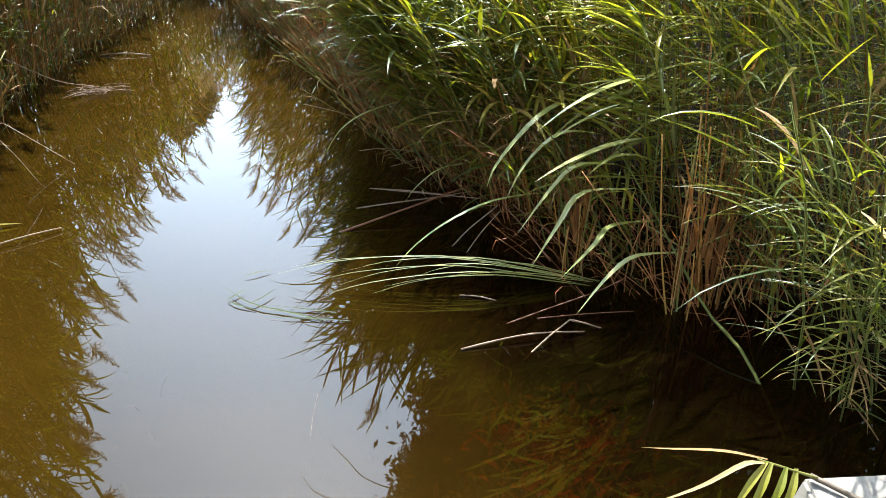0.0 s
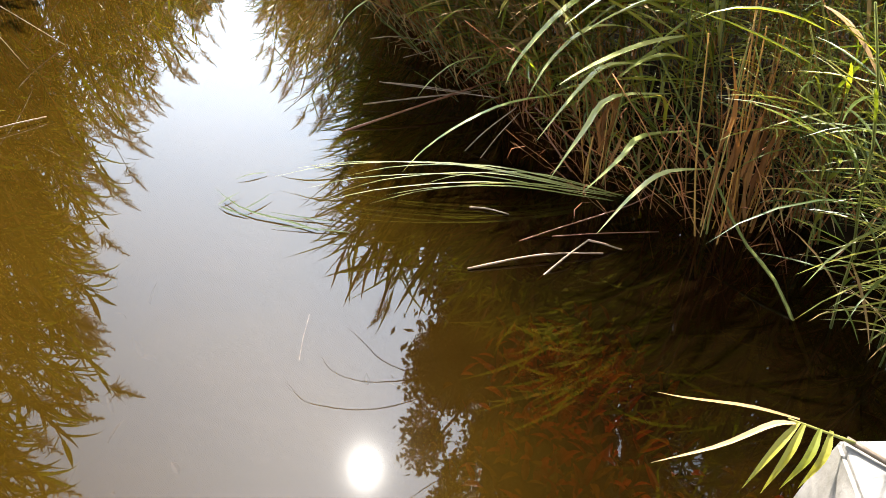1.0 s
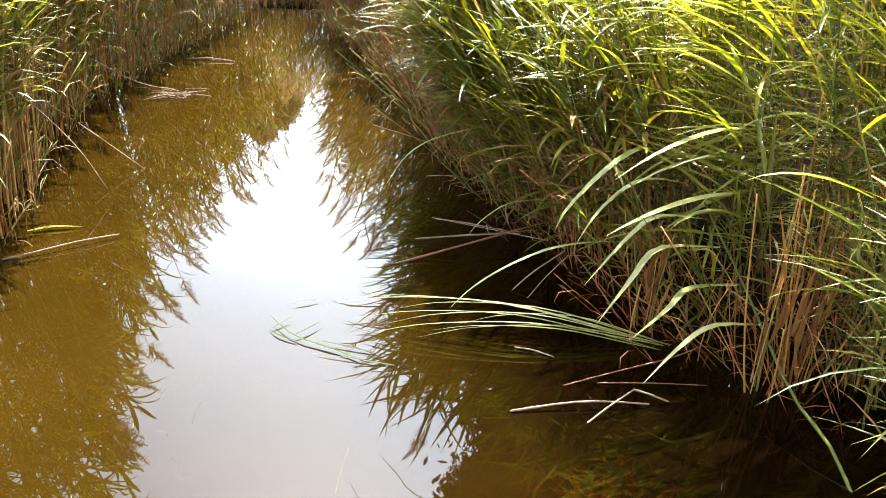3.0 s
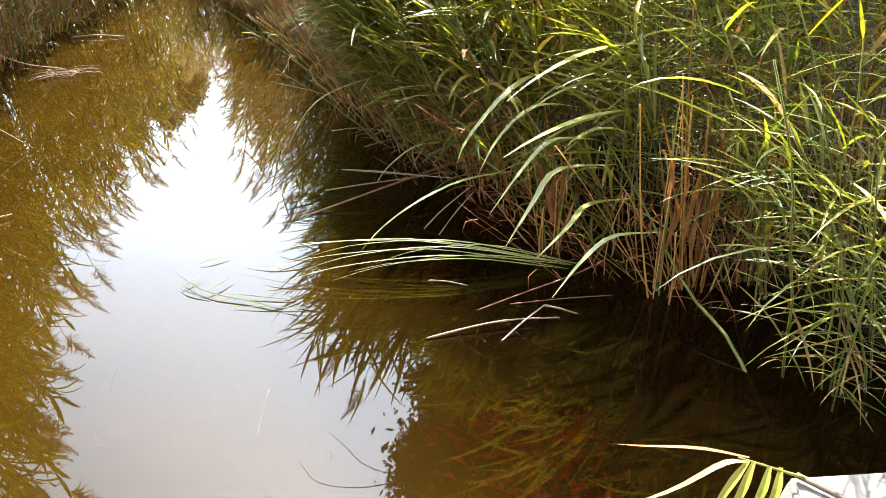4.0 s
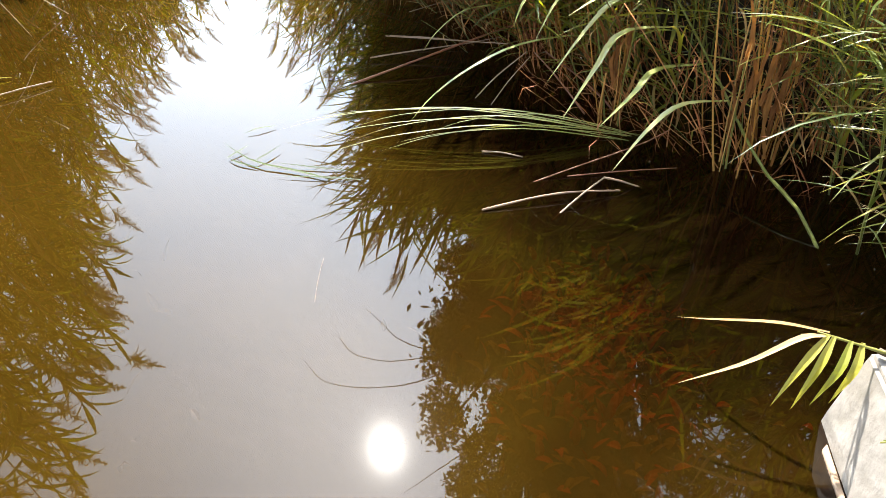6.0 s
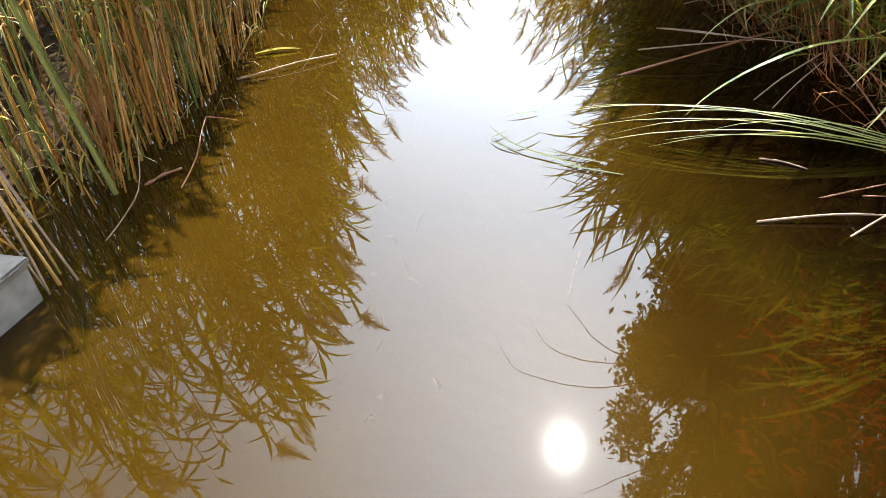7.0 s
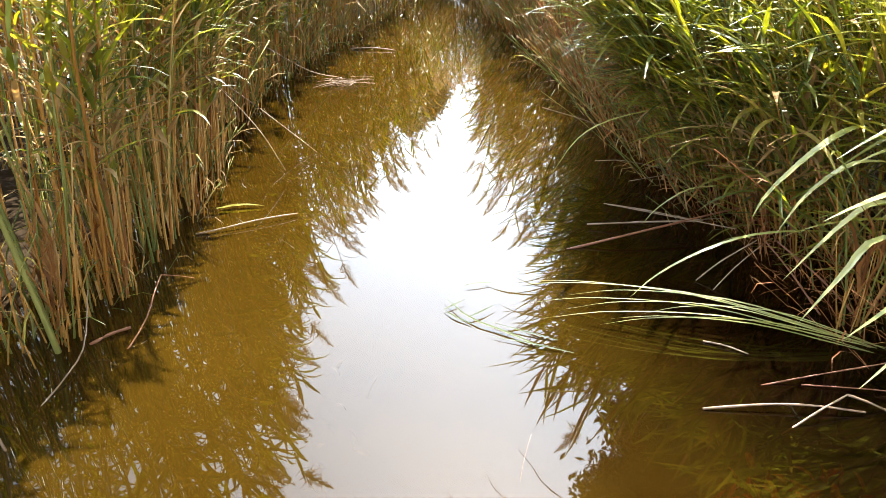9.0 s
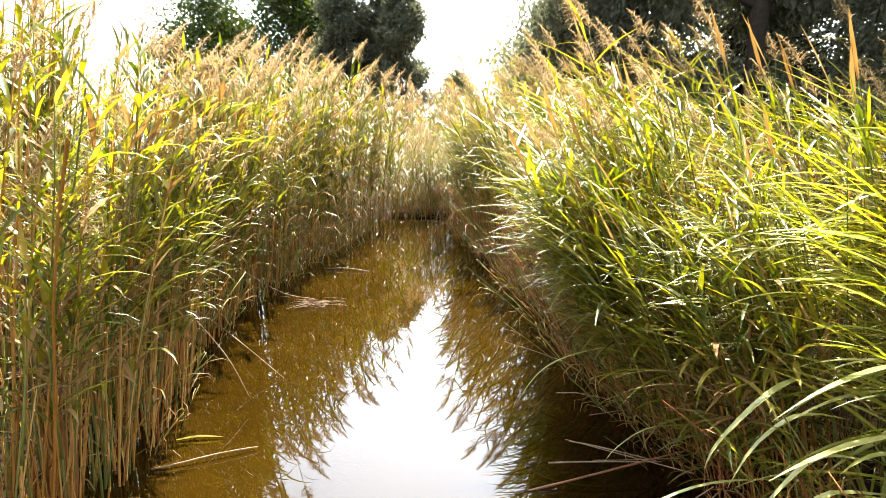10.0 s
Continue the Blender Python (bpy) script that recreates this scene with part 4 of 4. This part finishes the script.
# vine creeping over the block
vine = empty("vine", (1.50, 0.72, 0.285))
stalk("stem", [(-0.10, 0.04, -0.02), (0.0, 0.0, 0.006), (0.10, -0.03, 0.006), (0.22, -0.06, 0.006)], 0.0022, STEM, "", "", 0.8, vine, 8, 4)
r = random.Random(31)
for k in range(12):
    u = k / 11
    p = Vector((-0.09 + 0.30 * u + r.uniform(-0.015, 0.015), 0.035 - 0.095 * u + r.uniform(-0.03, 0.03), 0.008))
    a = r.uniform(0, 6.28)
    d = Vector((math.cos(a), math.sin(a), r.uniform(0.1, 0.5))) * r.uniform(0.018, 0.032)
    vs, fs = [], []
    for turn, size in ((-52, 0.72), (0, 1.0), (52, 0.72)):
        c, q = math.cos(radians(turn)), math.sin(radians(turn))
        e = Vector((d.x * c - d.y * q, d.x * q + d.y * c, d.z)) * size
        v, f = blade([p, p + e * 0.5 + Vector((0, 0, 0.006)), p + e], r.uniform(0.010, 0.016), 0.3)
        fs += [tuple(i + len(vs) for i in g) for g in f]
        vs += v
    mesh_object("leaf", vs, fs, [GREEN], parent=vine)
tagged(vine, "small green vine creeping over the pale concrete", "vine")


# weed under water
def weed(name, mat, cx, cy, sx, sy, count, seed, label):
    r = random.Random(seed)
    vs, fs = [], []
    for _ in range(count):
        x, y = r.gauss(cx, sx), r.gauss(cy, sy)
        z = max(ground_height(x, y), -0.40)
        p = Vector((x, y, z))
        a = r.uniform(0, 360)
        v, f = blade(arc(p, a, r.uniform(40, 85), r.uniform(0.05, 0.12), r.uniform(20, 100), 4), r.uniform(0.015, 0.04), 0.2)
        v = [(q[0], q[1], min(q[2], -0.16)) for q in v]
        fs += [tuple(i + len(vs) for i in g) for g in f]
        vs += v
    return tagged(mesh_object(name, vs, fs, [mat]), label, "water weed", kind="stuff")


weed("red_weed", RED_WEED, 1.25, 2.02, 0.16, 0.13, 520, 41, "reddish water weed under the brown surface")
weed("red_weed", RED_WEED, 1.10, 1.60, 0.22, 0.2, 160, 42, "reddish water weed under the brown surface")
weed("green_weed", GREEN_WEED, 1.05, 1.55, 0.3, 0.3, 170, 43, "olive water weed under the brown surface")
weed("green_weed", GREEN_WEED, -1.2, 2.2, 0.3, 0.5, 160, 44, "olive water weed under the brown surface")


# ---- trees ----
def tree(x, y, height, radius, label, mat=None, seed=0, leaves=9000, leaf=0.22, low=0.12, droop=0.0, lumps=None, kind="tree", girth=0.013):
    r = random.Random(seed)
    top = empty(kind, (x, y, 0.0))
    vs, fs = tube([(0, 0, -0.2), (0.1, 0, height * 0.3), (-0.1, 0.1, height * 0.65), (0, 0, height * 0.95)],
                  [height * girth, height * girth * 0.85, height * girth * 0.55, 0.03], 9)
    if lumps is None:
        lumps = []
        for k in range(90):
            u = r.random()
            z = height * (low + (0.97 - low) * u)
            reach = radius * (1 - 0.75 * max(0, (u - 0.45) / 0.55) ** 1.6) * (0.55 + 0.45 * min(1, u / 0.25))
            a = r.uniform(0, 2 * math.pi)
            q = reach * math.sqrt(r.random()) * 0.85
            lumps.append((Vector((q * math.cos(a), q * math.sin(a), z)), radius * r.uniform(0.24, 0.42)))
    for c, q in lumps:
        s = Vector((0, 0, c.z * r.uniform(0.55, 0.85)))
        mid = (s + c) * 0.5 + Vector((0, 0, -0.3))
        v, f = tube([s, mid, c], [height * 0.004, height * 0.0028, height * 0.001], 5)
        fs += [tuple(i + len(vs) for i in g) for g in f]
        vs += v
    mesh_object("trunk", vs, fs, [BARK], parent=top, smooth=True)
    c0 = np.array([tuple(c) for c, _ in lumps])
    rr = np.array([q for _, q in lumps])
    g = np.random.RandomState(seed + 5)
    pick = g.choice(len(lumps), leaves, p=rr ** 2 / (rr ** 2).sum())
    dirs = g.normal(size=(leaves, 3))
    dirs /= np.linalg.norm(dirs, axis=1)[:, None]
    rad = rr[pick] * g.uniform(0.2, 1.0, leaves) ** 0.5 * (1 + 0.2 * g.normal(size=leaves))
    p = c0[pick] + dirs * rad[:, None] * np.array([1, 1, 0.9])
    p[:, 2] -= droop * g.random(leaves) ** 2 * rr[pick]
    p[:, 2] = np.maximum(p[:, 2], 0.4)
    a = g.normal(size=(leaves, 3))
    a[:, 2] -= droop
    a /= np.linalg.norm(a, axis=1)[:, None]
    b2 = np.cross(a, g.normal(size=(leaves, 3)))
    b2 /= np.linalg.norm(b2, axis=1)[:, None]
    ln = leaf * g.uniform(0.6, 1.4, leaves)[:, None]
    V = np.stack([p - a * ln, p + b2 * ln * 0.42, p + a * ln, p - b2 * ln * 0.42], 1).reshape(-1, 3)
    F = np.arange(leaves * 4).reshape(-1, 4)
    mesh_object("crown", V.tolist(), F.tolist(), [mat or TREE_LEAF], parent=top)
    return tagged(top, label, "tree", "trees behind the reeds")


def great_crown(tx, ty, az0, az1, el0, el1, dist, count, seed, size=1.0):
    """Clumps of a big crown that fills a stretch of the sky over the channel, with a ragged side towards the open water."""
    r = random.Random(seed)
    out = []
    side = [(1, 3.6), (6.4, 3.0), (8.8, 4.3), (14, 9), (30, 12.3), (38, 12.0), (45, 10.4), (49, 9.2), (50.5, 11), (54, 12.5), (57, 16), (62, 24)]
    for _ in range(count):
        el = r.uniform(el0, el1)
        q = r.uniform(0.6, 1.5) * size
        d = r.uniform(dist - 3, dist + 3)
        lo = float(np.interp(el, [k[0] for k in side], [k[1] for k in side])) if az0 is None else az0
        az = r.uniform(lo + math.degrees(q / d) * 0.75, az1)
        out.append((Vector((d * math.sin(radians(az)) - tx, d * math.cos(radians(az)) - ty, 1.9 + d * math.tan(radians(el)))), q))
    return out


def bare_twig(parent, reach, angles):
    """A thin bare branch of a crown; angles: degrees right of +y and degrees up, along it."""
    o = parent.location
    pts = [Vector((reach * math.sin(radians(a)), reach * math.cos(radians(a)), reach * math.tan(radians(e)) - 1.66)) - o for a, e in angles]
    stalk("branch", pts, 0.012, BARK, "", "", 3.0, parent, 18, 5, False)


POPLAR = "tall dark narrow poplar beyond the reeds"
tree(-1.95, 33, 7.7, 1.5, POPLAR, DARK_LEAF, 1, 30000, 0.10, 0.03)
tree(-3.2, 35, 9.4, 1.6, POPLAR, DARK_LEAF, 9, 30000, 0.10, 0.03)
tree(-4.6, 34, 9.6, 1.6, POPLAR, DARK_LEAF, 2, 30000, 0.10, 0.03)
tree(-7.6, 37, 9.2, 3.0, "lighter green broad tree beyond the reeds", TREE_LEAF, 3, 24000, 0.12, 0.03)
tree(-12.2, 38, 8.2, 3.4, "lighter green broad tree beyond the reeds", TREE_LEAF, 10, 24000, 0.12, 0.03)
tree(0.8, 46, 4.6, 1.8, "dark bushy tree far beyond the reeds", DARK_LEAF, 6, 6000, 0.16, 0.05)
WILLOW = "large dark willow with drooping leafy branches"
willow = tree(10.5, 25, 42, 6, WILLOW, TREE_LEAF, 4, 84000, 0.2, 0, 0.5, great_crown(10.5, 25, None, 32, 16, 60, 27, 215, 61, 1.2), girth=0.008)
tree(16.0, 24, 34, 6, WILLOW, TREE_LEAF, 5, 60000, 0.22, 0, 0.8, great_crown(16, 24, 24, 46, 14, 60, 27, 180, 62, 1.2), girth=0.008)
tree(21.0, 16, 28, 6, WILLOW, TREE_LEAF, 7, 24000, 0.22, 0, 0.8, great_crown(21, 16, 40, 62, 4, 48, 27, 90, 63, 1.2))
tree(4.2, 31, 9, 2, "dark willow with drooping leafy branches", DARK_LEAF, 8, 52000, 0.12, 0, 1.3, great_crown(4.2, 31, None, 15, 1, 15, 30, 80, 64, 1.0))
tree(11.0, 29, 10, 2, "dark willow with drooping leafy branches", DARK_LEAF, 11, 70000, 0.13, 0, 1.3, great_crown(11, 29, 14, 38, 1, 17, 30, 110, 65, 1.0))
for angles in ([(-2.3, 45), (-0.8, 46.7), (2, 47.5), (5, 47.9), (8.9, 47.9), (14, 47)], [(1.7, 43.6), (3, 45), (5.8, 45.8), (9, 46), (14, 45.6)],
               [(5, 41.7), (6.7, 43.1), (8, 44.2), (11, 45.2), (14, 45)], [(7.3, 56), (10, 55.2), (11.9, 54.5), (16, 53)],
               [(9.1, 57.2), (13.7, 56), (16, 54.6), (19, 53)]):
    bare_twig(willow, 27, angles)
